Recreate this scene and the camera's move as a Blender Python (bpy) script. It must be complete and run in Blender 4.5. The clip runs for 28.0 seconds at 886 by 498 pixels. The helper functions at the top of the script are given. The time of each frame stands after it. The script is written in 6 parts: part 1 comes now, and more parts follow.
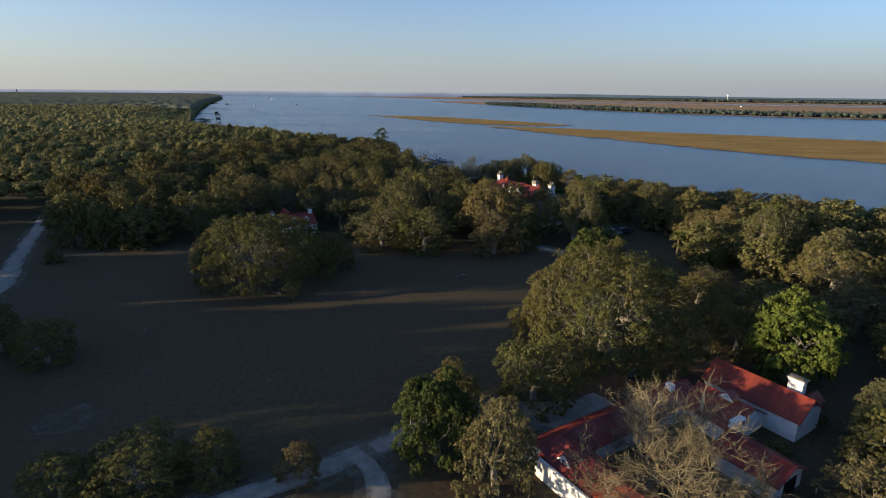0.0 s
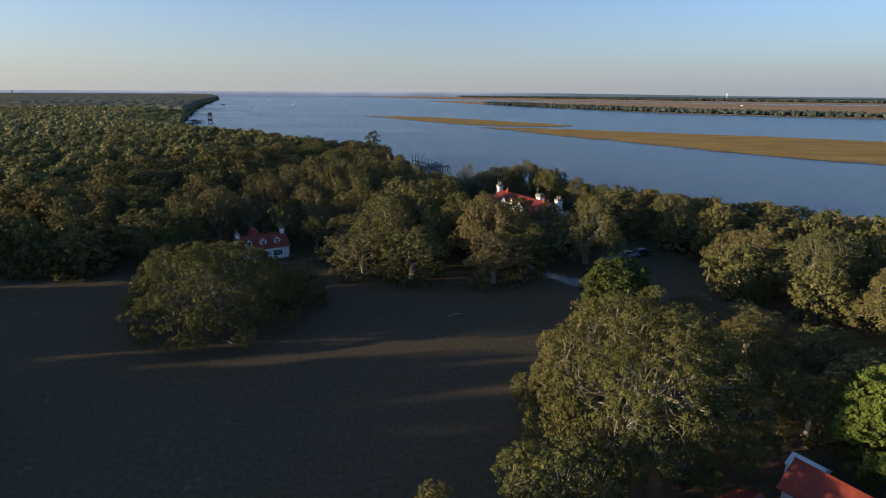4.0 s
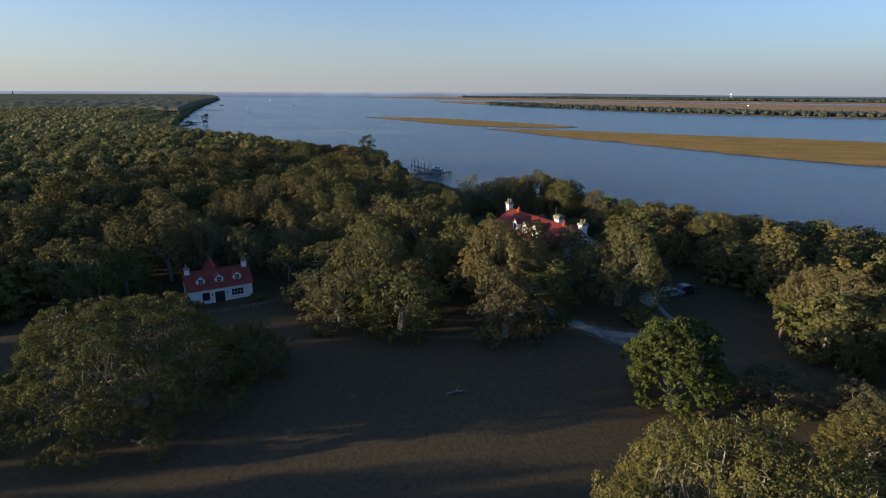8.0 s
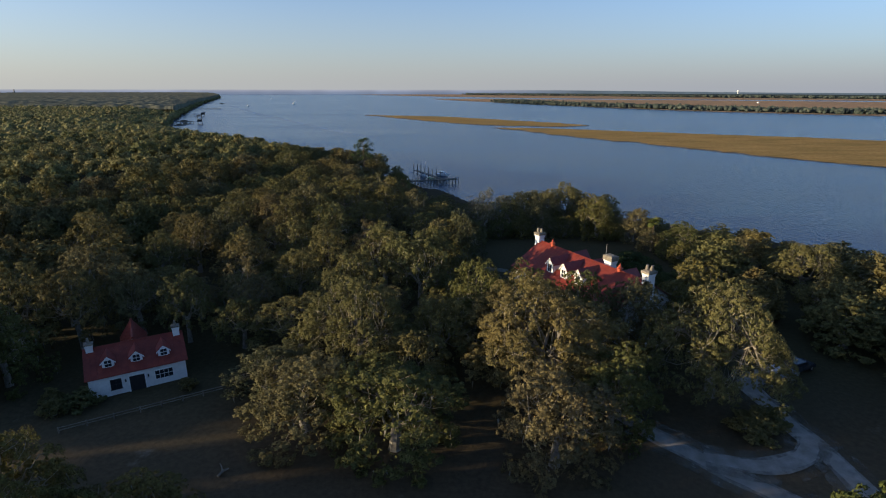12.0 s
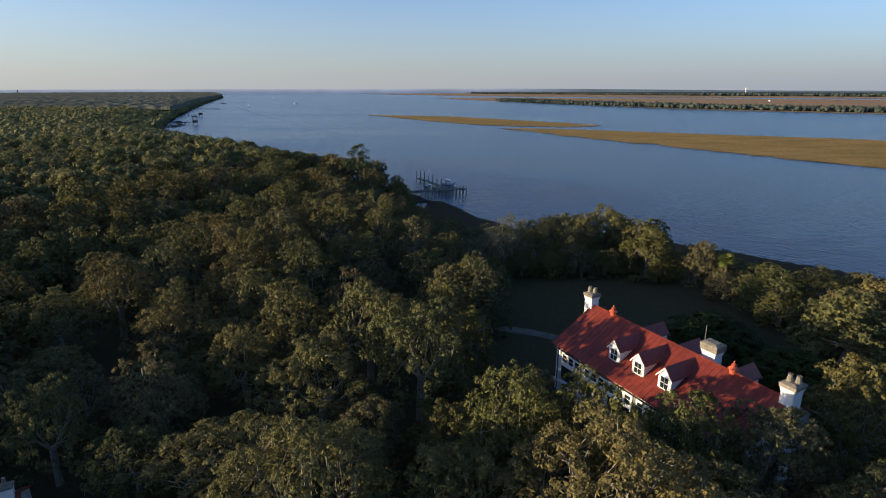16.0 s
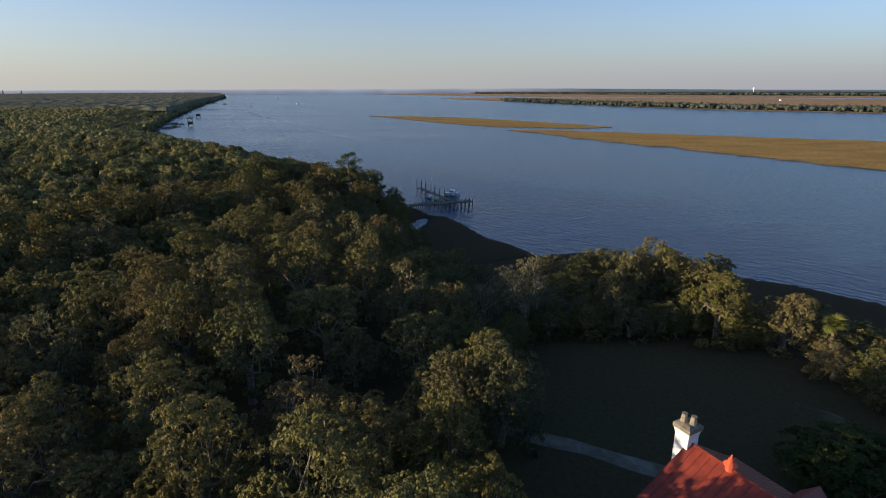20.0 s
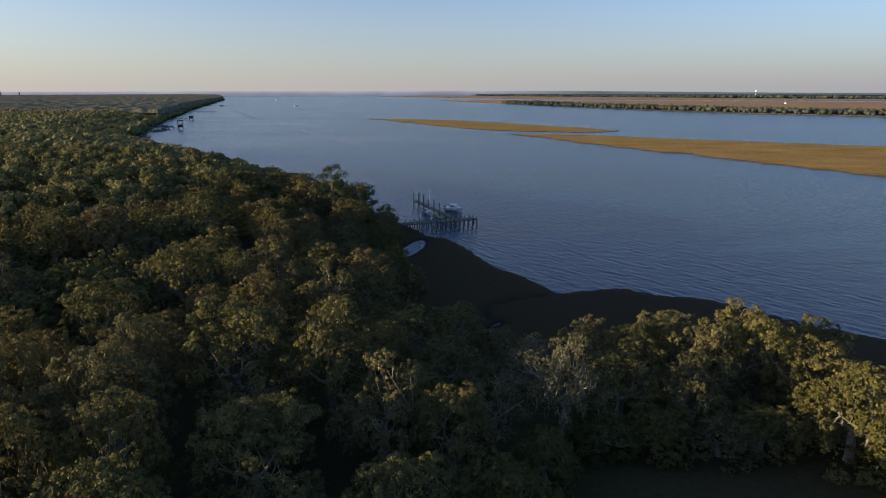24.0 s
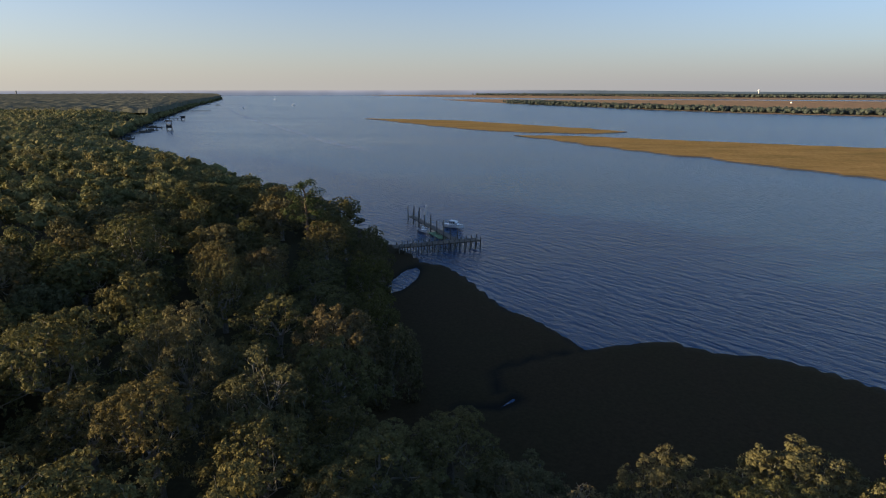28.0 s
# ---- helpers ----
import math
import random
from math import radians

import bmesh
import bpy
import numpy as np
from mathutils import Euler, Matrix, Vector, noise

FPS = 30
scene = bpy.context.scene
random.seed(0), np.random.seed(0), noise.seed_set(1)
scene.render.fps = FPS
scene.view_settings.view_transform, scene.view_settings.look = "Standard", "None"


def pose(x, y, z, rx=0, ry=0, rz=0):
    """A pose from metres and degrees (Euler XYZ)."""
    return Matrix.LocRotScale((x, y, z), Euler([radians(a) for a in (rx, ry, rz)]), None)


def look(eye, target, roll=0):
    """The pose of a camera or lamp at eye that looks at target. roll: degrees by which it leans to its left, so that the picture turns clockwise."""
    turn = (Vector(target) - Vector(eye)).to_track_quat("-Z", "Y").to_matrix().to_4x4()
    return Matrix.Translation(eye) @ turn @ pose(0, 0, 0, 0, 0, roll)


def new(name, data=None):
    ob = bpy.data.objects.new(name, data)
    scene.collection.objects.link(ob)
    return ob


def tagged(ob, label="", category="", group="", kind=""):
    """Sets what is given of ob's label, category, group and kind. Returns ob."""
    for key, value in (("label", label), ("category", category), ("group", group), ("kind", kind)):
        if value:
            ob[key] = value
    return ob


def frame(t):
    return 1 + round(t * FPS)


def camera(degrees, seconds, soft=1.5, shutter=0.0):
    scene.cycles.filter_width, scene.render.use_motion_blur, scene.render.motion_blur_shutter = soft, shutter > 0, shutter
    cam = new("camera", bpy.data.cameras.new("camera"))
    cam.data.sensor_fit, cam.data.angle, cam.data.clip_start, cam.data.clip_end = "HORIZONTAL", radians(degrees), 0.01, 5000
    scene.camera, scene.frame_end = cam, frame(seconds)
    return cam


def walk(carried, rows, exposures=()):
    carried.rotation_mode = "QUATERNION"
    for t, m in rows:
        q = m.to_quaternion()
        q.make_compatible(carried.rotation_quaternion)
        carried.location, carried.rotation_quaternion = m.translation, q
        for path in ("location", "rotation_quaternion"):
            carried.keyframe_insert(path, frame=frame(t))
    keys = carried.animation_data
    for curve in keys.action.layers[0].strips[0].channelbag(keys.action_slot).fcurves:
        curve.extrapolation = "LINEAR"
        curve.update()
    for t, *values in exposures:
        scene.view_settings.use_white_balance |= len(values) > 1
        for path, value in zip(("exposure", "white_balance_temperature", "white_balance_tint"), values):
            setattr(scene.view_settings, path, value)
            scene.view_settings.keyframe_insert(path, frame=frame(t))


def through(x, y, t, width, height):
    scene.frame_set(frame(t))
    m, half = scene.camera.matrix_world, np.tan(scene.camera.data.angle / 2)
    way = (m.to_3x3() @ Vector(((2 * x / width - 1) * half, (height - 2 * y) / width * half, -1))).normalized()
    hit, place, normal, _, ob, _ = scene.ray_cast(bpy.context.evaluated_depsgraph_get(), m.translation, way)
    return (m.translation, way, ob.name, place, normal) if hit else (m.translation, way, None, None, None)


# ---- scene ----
# ---------------------------------------------------------------- camera
cam = camera(79.0, 28.0, soft=1.1)
METRES, EYE, TILT, LEAN, TURN = 180.0, 42.2, -16.3, -0.45, 0.0
K = 0.9387  # sideways and up scale of the path for this lens
ROWS = [
    (0.0, 0.0, 0.0, 0.0, 0.0, 0.0, -0.0),
    (0.5, 0.0007, 0.011, 0.0038, -0.18, -0.01, 0.09),
    (1.0, 0.0018, 0.0222, 0.0076, -0.24, -0.02, 0.13),
    (1.5, 0.0029, 0.0336, 0.0116, -0.23, -0.03, 0.15),
    (2.0, 0.0043, 0.0454, 0.0156, -0.2, -0.02, 0.16),
    (2.5, 0.0057, 0.0576, 0.0197, -0.16, -0.01, 0.17),
    (3.0, 0.0071, 0.0703, 0.0239, -0.12, -0.01, 0.16),
    (3.5, 0.0085, 0.0834, 0.0282, -0.12, -0.03, 0.17),
    (5.5, 0.0127, 0.1395, 0.0466, -0.04, -0.03, 0.18),
    (6.0, 0.0134, 0.1548, 0.0513, 0.0, -0.04, 0.19),
    (6.5, 0.0138, 0.1703, 0.0563, 0.03, -0.03, 0.2),
    (7.0, 0.014, 0.1864, 0.0613, 0.07, -0.03, 0.21),
    (7.5, 0.014, 0.203, 0.0662, 0.1, -0.02, 0.22),
    (8.0, 0.0139, 0.22, 0.0714, 0.13, -0.01, 0.22),
    (8.5, 0.0134, 0.2376, 0.0769, 0.17, -0.02, 0.23),
    (9.0, 0.0131, 0.2561, 0.0825, 0.22, -0.04, 0.23),
    (9.5, 0.0125, 0.2751, 0.0882, 0.29, -0.05, 0.25),
    (10.0, 0.0115, 0.2946, 0.0944, 0.35, -0.08, 0.26),
    (10.5, 0.0103, 0.3147, 0.1004, 0.38, -0.12, 0.25),
    (11.0, 0.0091, 0.3349, 0.1069, 0.43, -0.17, 0.26),
    (11.5, 0.0079, 0.3554, 0.1132, 0.46, -0.23, 0.26),
    (12.0, 0.0067, 0.3759, 0.1197, 0.5, -0.28, 0.26),
    (12.5, 0.0056, 0.3964, 0.1262, 0.53, -0.29, 0.27),
    (14.5, 0.0024, 0.4758, 0.1503, 0.73, -0.33, 0.3),
    (15.0, 0.0019, 0.4952, 0.1562, 0.82, -0.33, 0.28),
    (15.5, 0.0017, 0.514, 0.1622, 0.93, -0.38, 0.31),
    (16.0, 0.0015, 0.5325, 0.168, 1.0, -0.39, 0.3),
    (16.5, 0.0015, 0.5507, 0.1737, 1.09, -0.41, 0.31),
    (17.0, 0.0014, 0.5687, 0.1793, 1.13, -0.42, 0.34),
    (17.5, 0.0012, 0.5863, 0.1848, 1.2, -0.41, 0.31),
    (18.0, 0.0011, 0.6039, 0.1902, 1.29, -0.42, 0.3),
    (18.5, 0.0012, 0.6213, 0.1957, 1.35, -0.43, 0.31),
    (19.0, 0.0014, 0.6384, 0.2011, 1.4, -0.42, 0.3),
    (19.5, 0.0014, 0.6557, 0.2063, 1.45, -0.39, 0.29),
    (20.0, 0.0013, 0.673, 0.2114, 1.49, -0.39, 0.29),
    (20.5, 0.0013, 0.6903, 0.2165, 1.54, -0.39, 0.29),
    (21.0, 0.0012, 0.7076, 0.2215, 1.58, -0.36, 0.28),
    (21.5, 0.001, 0.7249, 0.2264, 1.63, -0.33, 0.28),
    (23.5, -0.0016, 0.7958, 0.2477, 1.53, -0.16, 0.15),
    (24.0, -0.0019, 0.8136, 0.2534, 1.5, -0.16, 0.17),
    (24.5, -0.0019, 0.8313, 0.259, 1.49, -0.16, 0.17),
    (25.0, -0.002, 0.8491, 0.2646, 1.51, -0.19, 0.17),
    (25.5, -0.0018, 0.867, 0.2701, 1.53, -0.21, 0.16),
    (26.0, -0.0018, 0.8846, 0.2755, 1.51, -0.21, 0.16),
    (26.5, -0.0017, 0.9022, 0.281, 1.51, -0.21, 0.15),
    (27.0, -0.0018, 0.9197, 0.2865, 1.52, -0.23, 0.15),
    (27.5, -0.0017, 0.9367, 0.292, 1.52, -0.26, 0.14),
    (28.0, -0.0016, 0.9538, 0.2973, 1.53, -0.25, 0.13),
]

walk(cam, [(t, pose(0, 0, EYE, TILT, LEAN, TURN) @ pose(METRES * K * x, METRES * y, METRES * K * z, 90 + K * pitch, roll, K * yaw))
           for t, x, y, z, yaw, pitch, roll in ROWS], exposures=[(0.0, 0.85, 6200, 19.0), (3.5, 0.85, 6150, 19.0), (7.0, 0.84, 6020, 18.5), (11.0, 0.84, 6200, 19.5), (15.0, 0.86, 6000, 19.0), (18.0, 0.85, 6250, 20.0), (21.0, 0.86, 6450, 21.0), (28.0, 0.88, 6740, 21.8)])

# ---------------------------------------------------------------- world, sun
SUN_EL, SUN_AZ = 7.4, 260.0  # degrees above the horizon; clockwise from +Y
world = bpy.data.worlds.new("sky")
scene.world = world
world.use_nodes = True
wn = world.node_tree
wn.nodes.clear()
sky = wn.nodes.new("ShaderNodeTexSky")
sky.sky_type = "NISHITA"
sky.sun_disc = False
sky.sun_elevation, sky.sun_rotation = radians(SUN_EL), radians(SUN_AZ)
sky.altitude, sky.air_density, sky.dust_density, sky.ozone_density = 0.0, 0.85, 1.0, 3.0
bg = wn.nodes.new("ShaderNodeBackground")
bg.inputs["Strength"].default_value = 0.15
wo = wn.nodes.new("ShaderNodeOutputWorld")
# evening haze low in the sky, warmer towards the sun
wc = wn.nodes.new("ShaderNodeTexCoord")
ws = wn.nodes.new("ShaderNodeSeparateXYZ")
wn.links.new(wc.outputs["Generated"], ws.inputs[0])
thick = wn.nodes.new("ShaderNodeValToRGB")
for k in range(2):
    thick.color_ramp.elements.new(0.5)
for e, (p, v) in zip(thick.color_ramp.elements, ((0.0, 0.85), (0.07, 0.5), (0.18, 0.15), (0.4, 0.0))):
    e.position, e.color = p, (v, v, v, 1)
wn.links.new(ws.outputs[2], thick.inputs[0])
side = wn.nodes.new("ShaderNodeMapRange")
side.inputs["From Min"].default_value, side.inputs["From Max"].default_value = -0.7, 0.6
wn.links.new(ws.outputs[0], side.inputs[0])
haze = wn.nodes.new("ShaderNodeMix")
haze.data_type = "RGBA"
haze.inputs[6].default_value, haze.inputs[7].default_value = (1.98, 2.08, 1.86, 1), (1.42, 1.55, 1.62, 1)
wn.links.new(side.outputs[0], haze.inputs[0])
air = wn.nodes.new("ShaderNodeMix")
air.data_type = "RGBA"
wn.links.new(thick.outputs[0], air.inputs[0])
wn.links.new(sky.outputs[0], air.inputs[6])
wn.links.new(haze.outputs[2], air.inputs[7])
wn.links.new(air.outputs[2], bg.inputs[0])
wn.links.new(bg.outputs[0], wo.inputs[0])

sun_data = bpy.data.lights.new("sun", "SUN")
sun_data.energy, sun_data.angle, sun_data.color = 5.0, radians(0.6), (1.0, 0.82, 0.47)
sun = new("sun", sun_data)
az = radians(SUN_AZ)
toward_sun = Vector((math.sin(az) * math.cos(radians(SUN_EL)), math.cos(az) * math.cos(radians(SUN_EL)), math.sin(radians(SUN_EL))))
sun.matrix_world = look(toward_sun * 300, (0, 0, 0))

# ---------------------------------------------------------------- materials
def material(name):
    m = bpy.data.materials.new(name)
    m.use_nodes = True
    nt = m.node_tree
    return m, nt, nt.nodes["Principled BSDF"]


def node(nt, kind, **inputs):
    n = nt.nodes.new(kind)
    for k, v in inputs.items():
        n.inputs[k.replace("_", " ")].default_value = v
    return n


def ramp(nt, source, stops):
    r = nt.nodes.new("ShaderNodeValToRGB")
    while len(r.color_ramp.elements) < len(stops):
        r.color_ramp.elements.new(0.5)
    for e, (p, c) in zip(r.color_ramp.elements, stops):
        e.position, e.color = p, (*c, 1)
    nt.links.new(source, r.inputs[0])
    return r.outputs[0]


def mix(nt, a, b, fac, mode="MIX"):
    n = nt.nodes.new("ShaderNodeMix")
    n.data_type, n.blend_type = "RGBA", mode
    for sock, v in ((n.inputs[6], a), (n.inputs[7], b), (n.inputs[0], fac)):
        if isinstance(v, (int, float)):
            sock.default_value = v
        elif isinstance(v, tuple):
            sock.default_value = (*v, 1)
        else:
            nt.links.new(v, sock)
    return n.outputs[2]


def noise_of(nt, scale, detail=4.0, rough=0.55, space="Object", stretch=None):
    tc = nt.nodes.new("ShaderNodeTexCoord") if space != "World" else nt.nodes.new("ShaderNodeNewGeometry")
    out = tc.outputs[space if space != "World" else "Position"]
    if stretch:
        mp = nt.nodes.new("ShaderNodeMapping")
        mp.inputs["Scale"].default_value = stretch
        nt.links.new(out, mp.inputs[0])
        out = mp.outputs[0]
    n = node(nt, "ShaderNodeTexNoise", Scale=scale, Detail=detail, Roughness=rough)
    nt.links.new(out, n.inputs["Vector"])
    return n.outputs["Fac"]


def bump(nt, bsdf, height, strength=0.3, distance=0.05):
    b = node(nt, "ShaderNodeBump", Strength=strength, Distance=distance)
    nt.links.new(height, b.inputs["Height"])
    nt.links.new(b.outputs[0], bsdf.inputs["Normal"])


def speckled(name, dark, light, scale=3.0, rough=0.8, bumps=0.3, metal=0.0, big=0.25, space="Object", stretch=None, spec=0.35):
    """Two-scale colour variation with fine relief."""
    m, nt, bs = material(name)
    fine = noise_of(nt, scale, 5, 0.6, space, stretch)
    broad = noise_of(nt, scale * 0.12, 3, 0.5, space)
    col = ramp(nt, fine, [(0.3, dark), (0.7, light)])
    shade = ramp(nt, broad, [(0.3, (1 - big,) * 3), (0.7, (1.0,) * 3)])
    nt.links.new(mix(nt, col, shade, 1.0, "MULTIPLY"), bs.inputs["Base Color"])
    bs.inputs["Roughness"].default_value, bs.inputs["Metallic"].default_value, bs.inputs["Specular IOR Level"].default_value = rough, metal, spec
    if bumps:
        bump(nt, bs, fine, bumps)
    return m


def foliage(name, dark, light, tint=(1.0, 1.0, 1.0), through=0.2, varied=True):
    """Leaves: colour varies from tree to tree, clump to clump and leaf to leaf."""
    m, nt, bs = material(name)
    info = nt.nodes.new("ShaderNodeObjectInfo")
    geo = nt.nodes.new("ShaderNodeNewGeometry")
    leaf = ramp(nt, geo.outputs["Random Per Island"], [(0.0, dark), (1.0, light)])
    patch = ramp(nt, noise_of(nt, 0.35, 3, 0.6), [(0.3, (0.8, 0.84, 0.8)), (0.7, (1.1, 1.07, 1.0))])
    tree = ramp(nt, info.outputs["Random"], [(0.0, (0.74, 0.86, 0.8)), (0.45, (0.96, 1.0, 0.9)), (0.8, (1.02, 1.0, 0.92)), (1.0, (1.08, 0.98, 0.9))])
    col = mix(nt, mix(nt, leaf, patch, 1.0, "MULTIPLY"), tree if varied else ramp(nt, noise_of(nt, 0.07, 2, 0.4), [(0.35, (0.8, 0.92, 0.8)), (0.65, (1.08, 1.04, 0.92))]), 1.0, "MULTIPLY")
    col = mix(nt, col, tint, 1.0, "MULTIPLY")
    nt.links.new(col, bs.inputs["Base Color"])
    bs.inputs["Roughness"].default_value = 0.8
    bs.inputs["Specular IOR Level"].default_value = 0.1
    tr = nt.nodes.new("ShaderNodeBsdfTranslucent")
    nt.links.new(col, tr.inputs[0])
    ms = node(nt, "ShaderNodeMixShader", Fac=through)
    nt.links.new(bs.outputs[0], ms.inputs[1])
    nt.links.new(tr.outputs[0], ms.inputs[2])
    nt.links.new(ms.outputs[0], nt.nodes["Material Output"].inputs[0])
    return m


LEAF_OAK = foliage("oak_leaves", (0.104, 0.092, 0.042), (0.188, 0.16, 0.069))
LEAF_MOSSY = foliage("mossy_oak_leaves", (0.104, 0.09, 0.05), (0.18, 0.153, 0.08))
# yellower oak leaves, also darkened in place of the shade on the wood's edge
LEAF_EDGE_SHADED = foliage("shaded_edge_leaves", (0.086, 0.082, 0.031), (0.16, 0.143, 0.054))
LEAF_GREAT = foliage("great_oak_leaves", (0.077, 0.072, 0.028), (0.143, 0.128, 0.05), varied=False)
LEAF_GREEN = foliage("magnolia_leaves", (0.07, 0.09, 0.02), (0.145, 0.17, 0.042))
LEAF_CEDAR = foliage("cedar_leaves", (0.042, 0.051, 0.017), (0.098, 0.108, 0.034))
# dark green leaves, darkened further for the shade behind the main house
LEAF_BROAD_SHADED = foliage("shaded_broadleaf_leaves", (0.034, 0.042, 0.014), (0.075, 0.085, 0.028))
LEAF_PINE = foliage("pine_needles", (0.03, 0.045, 0.02), (0.07, 0.085, 0.035))
LEAF_PALM = foliage("palm_leaves", (0.06, 0.075, 0.02), (0.16, 0.16, 0.05))
LEAF_RUST = foliage("rust_leaves", (0.14, 0.075, 0.03), (0.26, 0.15, 0.06))
MOSS = speckled("spanish_moss", (0.12, 0.115, 0.09), (0.22, 0.21, 0.17), 2.0, 0.95)
BARK = speckled("grey_bark", (0.12, 0.105, 0.085), (0.30, 0.27, 0.22), 3.0, 0.9, 0.6)
TWIG = speckled("tan_twigs", (0.13, 0.105, 0.058), (0.26, 0.21, 0.12), 3.0, 0.9, 0.3)
BARK_PALE = speckled("pale_bark", (0.15, 0.13, 0.095), (0.33, 0.285, 0.21), 3.0, 0.9, 0.5)
BARK_PINE = speckled("pine_bark", (0.09, 0.06, 0.04), (0.2, 0.14, 0.1), 3.0, 0.9, 0.6)
FOREST = foliage("far_canopy", (0.122, 0.111, 0.055), (0.245, 0.214, 0.104), varied=False)
# trees across the river: blue-grey distance haze is mixed into their base colour
HAZED_TREES = speckled("hazed_shore_trees", (0.045, 0.062, 0.054), (0.085, 0.098, 0.08), 0.05, 1.0, 0.0, space="World", spec=0.0)
DARK_WOOD = speckled("tarred_timber", (0.025, 0.024, 0.022), (0.06, 0.056, 0.05), 3.0, 0.9, 0.4)
# lightened and greyed: far haze and missing low sun are painted in
HAZED_CANOPY = speckled("hazed_canopy", (0.11, 0.114, 0.08), (0.205, 0.195, 0.135), 0.06, 1.0, 0.0, space="World", spec=0.0)
STUCCO = speckled("white_stucco", (0.66, 0.66, 0.64), (0.8, 0.79, 0.76), 2.5, 0.85, 0.25, big=0.18)
WHITE_PAINT = speckled("white_paint", (0.72, 0.72, 0.7), (0.82, 0.81, 0.79), 4.0, 0.5, 0.1, big=0.1)
ROOF = speckled("red_metal_roof", (0.17, 0.027, 0.016), (0.27, 0.047, 0.025), 1.6, 0.5, 0.08, metal=0.0, big=0.45)
ROOF_TILE = speckled("red_tile", (0.42, 0.07, 0.03), (0.55, 0.11, 0.045), 2.0, 0.6, 0.2)
ROOF_DARK = speckled("dark_red_roof", (0.18, 0.028, 0.022), (0.27, 0.046, 0.032), 1.6, 0.45, 0.08, big=0.3)
CONCRETE = speckled("weathered_cement", (0.13, 0.115, 0.09), (0.29, 0.255, 0.2), 4.0, 0.9, 0.4, big=0.4)
# porch screen colour; also painted darkness for the inside of the arch
DARK_IN = speckled("screen_and_unlit_arch", (0.012, 0.013, 0.015), (0.022, 0.023, 0.026), 5.0, 0.5, 0.0)
WOOD_GREY = speckled("weathered_timber", (0.10, 0.085, 0.065), (0.22, 0.19, 0.15), 3.0, 0.9, 0.4, big=0.3)
SHUTTER = speckled("black_paint", (0.015, 0.017, 0.018), (0.03, 0.032, 0.034), 4.0, 0.5, 0.1)
BOAT_WHITE = speckled("white_gelcoat", (0.7, 0.7, 0.7), (0.82, 0.82, 0.82), 2.0, 0.25, 0.0, big=0.05)
BOAT_GREEN = speckled("green_canvas", (0.16, 0.3, 0.16), (0.26, 0.42, 0.24), 3.0, 0.8, 0.1)
RUBBER = speckled("black_rubber", (0.012, 0.012, 0.012), (0.025, 0.025, 0.025), 8.0, 0.8, 0.0)
SAND = speckled("sand_track", (0.2, 0.18, 0.15), (0.37, 0.34, 0.3), 0.9, 0.95, 0.3, big=0.35, space="World")
LITTER = speckled("brown_leaf_litter", (0.085, 0.05, 0.028), (0.17, 0.1, 0.05), 1.3, 0.95, 0.4, big=0.4, space="World")
WORN = speckled("worn_sandy_grass", (0.07, 0.06, 0.04), (0.2, 0.18, 0.14), 0.7, 0.95, 0.3, big=0.4, space="World")
m, nt, bs = material("thin_worn_grass")
nt.links.new(ramp(nt, noise_of(nt, 1.4, 5, 0.6, "World"), [(0.3, (0.1, 0.088, 0.065)), (0.7, (0.24, 0.22, 0.18))]), bs.inputs["Base Color"])
bs.inputs["Roughness"].default_value, bs.inputs["Specular IOR Level"].default_value = 0.95, 0.1
nt.links.new(ramp(nt, noise_of(nt, 0.55, 6, 0.7, "World"), [(0.42, (0,) * 3), (0.66, (0.75,) * 3)]), bs.inputs["Alpha"])
THIN = m
METAL = speckled("grey_metal", (0.32, 0.33, 0.34), (0.45, 0.46, 0.47), 4.0, 0.4, 0.0, metal=0.6)
CARPAINT = speckled("silver_blue_paint", (0.2, 0.22, 0.25), (0.26, 0.28, 0.31), 2.0, 0.25, 0.0, big=0.05)
CARDARK = speckled("dark_car_paint", (0.03, 0.03, 0.035), (0.045, 0.045, 0.05), 2.0, 0.25, 0.0, big=0.05)

m, nt, bs = material("window_glass")
bs.inputs["Base Color"].default_value = (0.02, 0.025, 0.03, 1)
bs.inputs["Roughness"].default_value = 0.08
GLASS = m


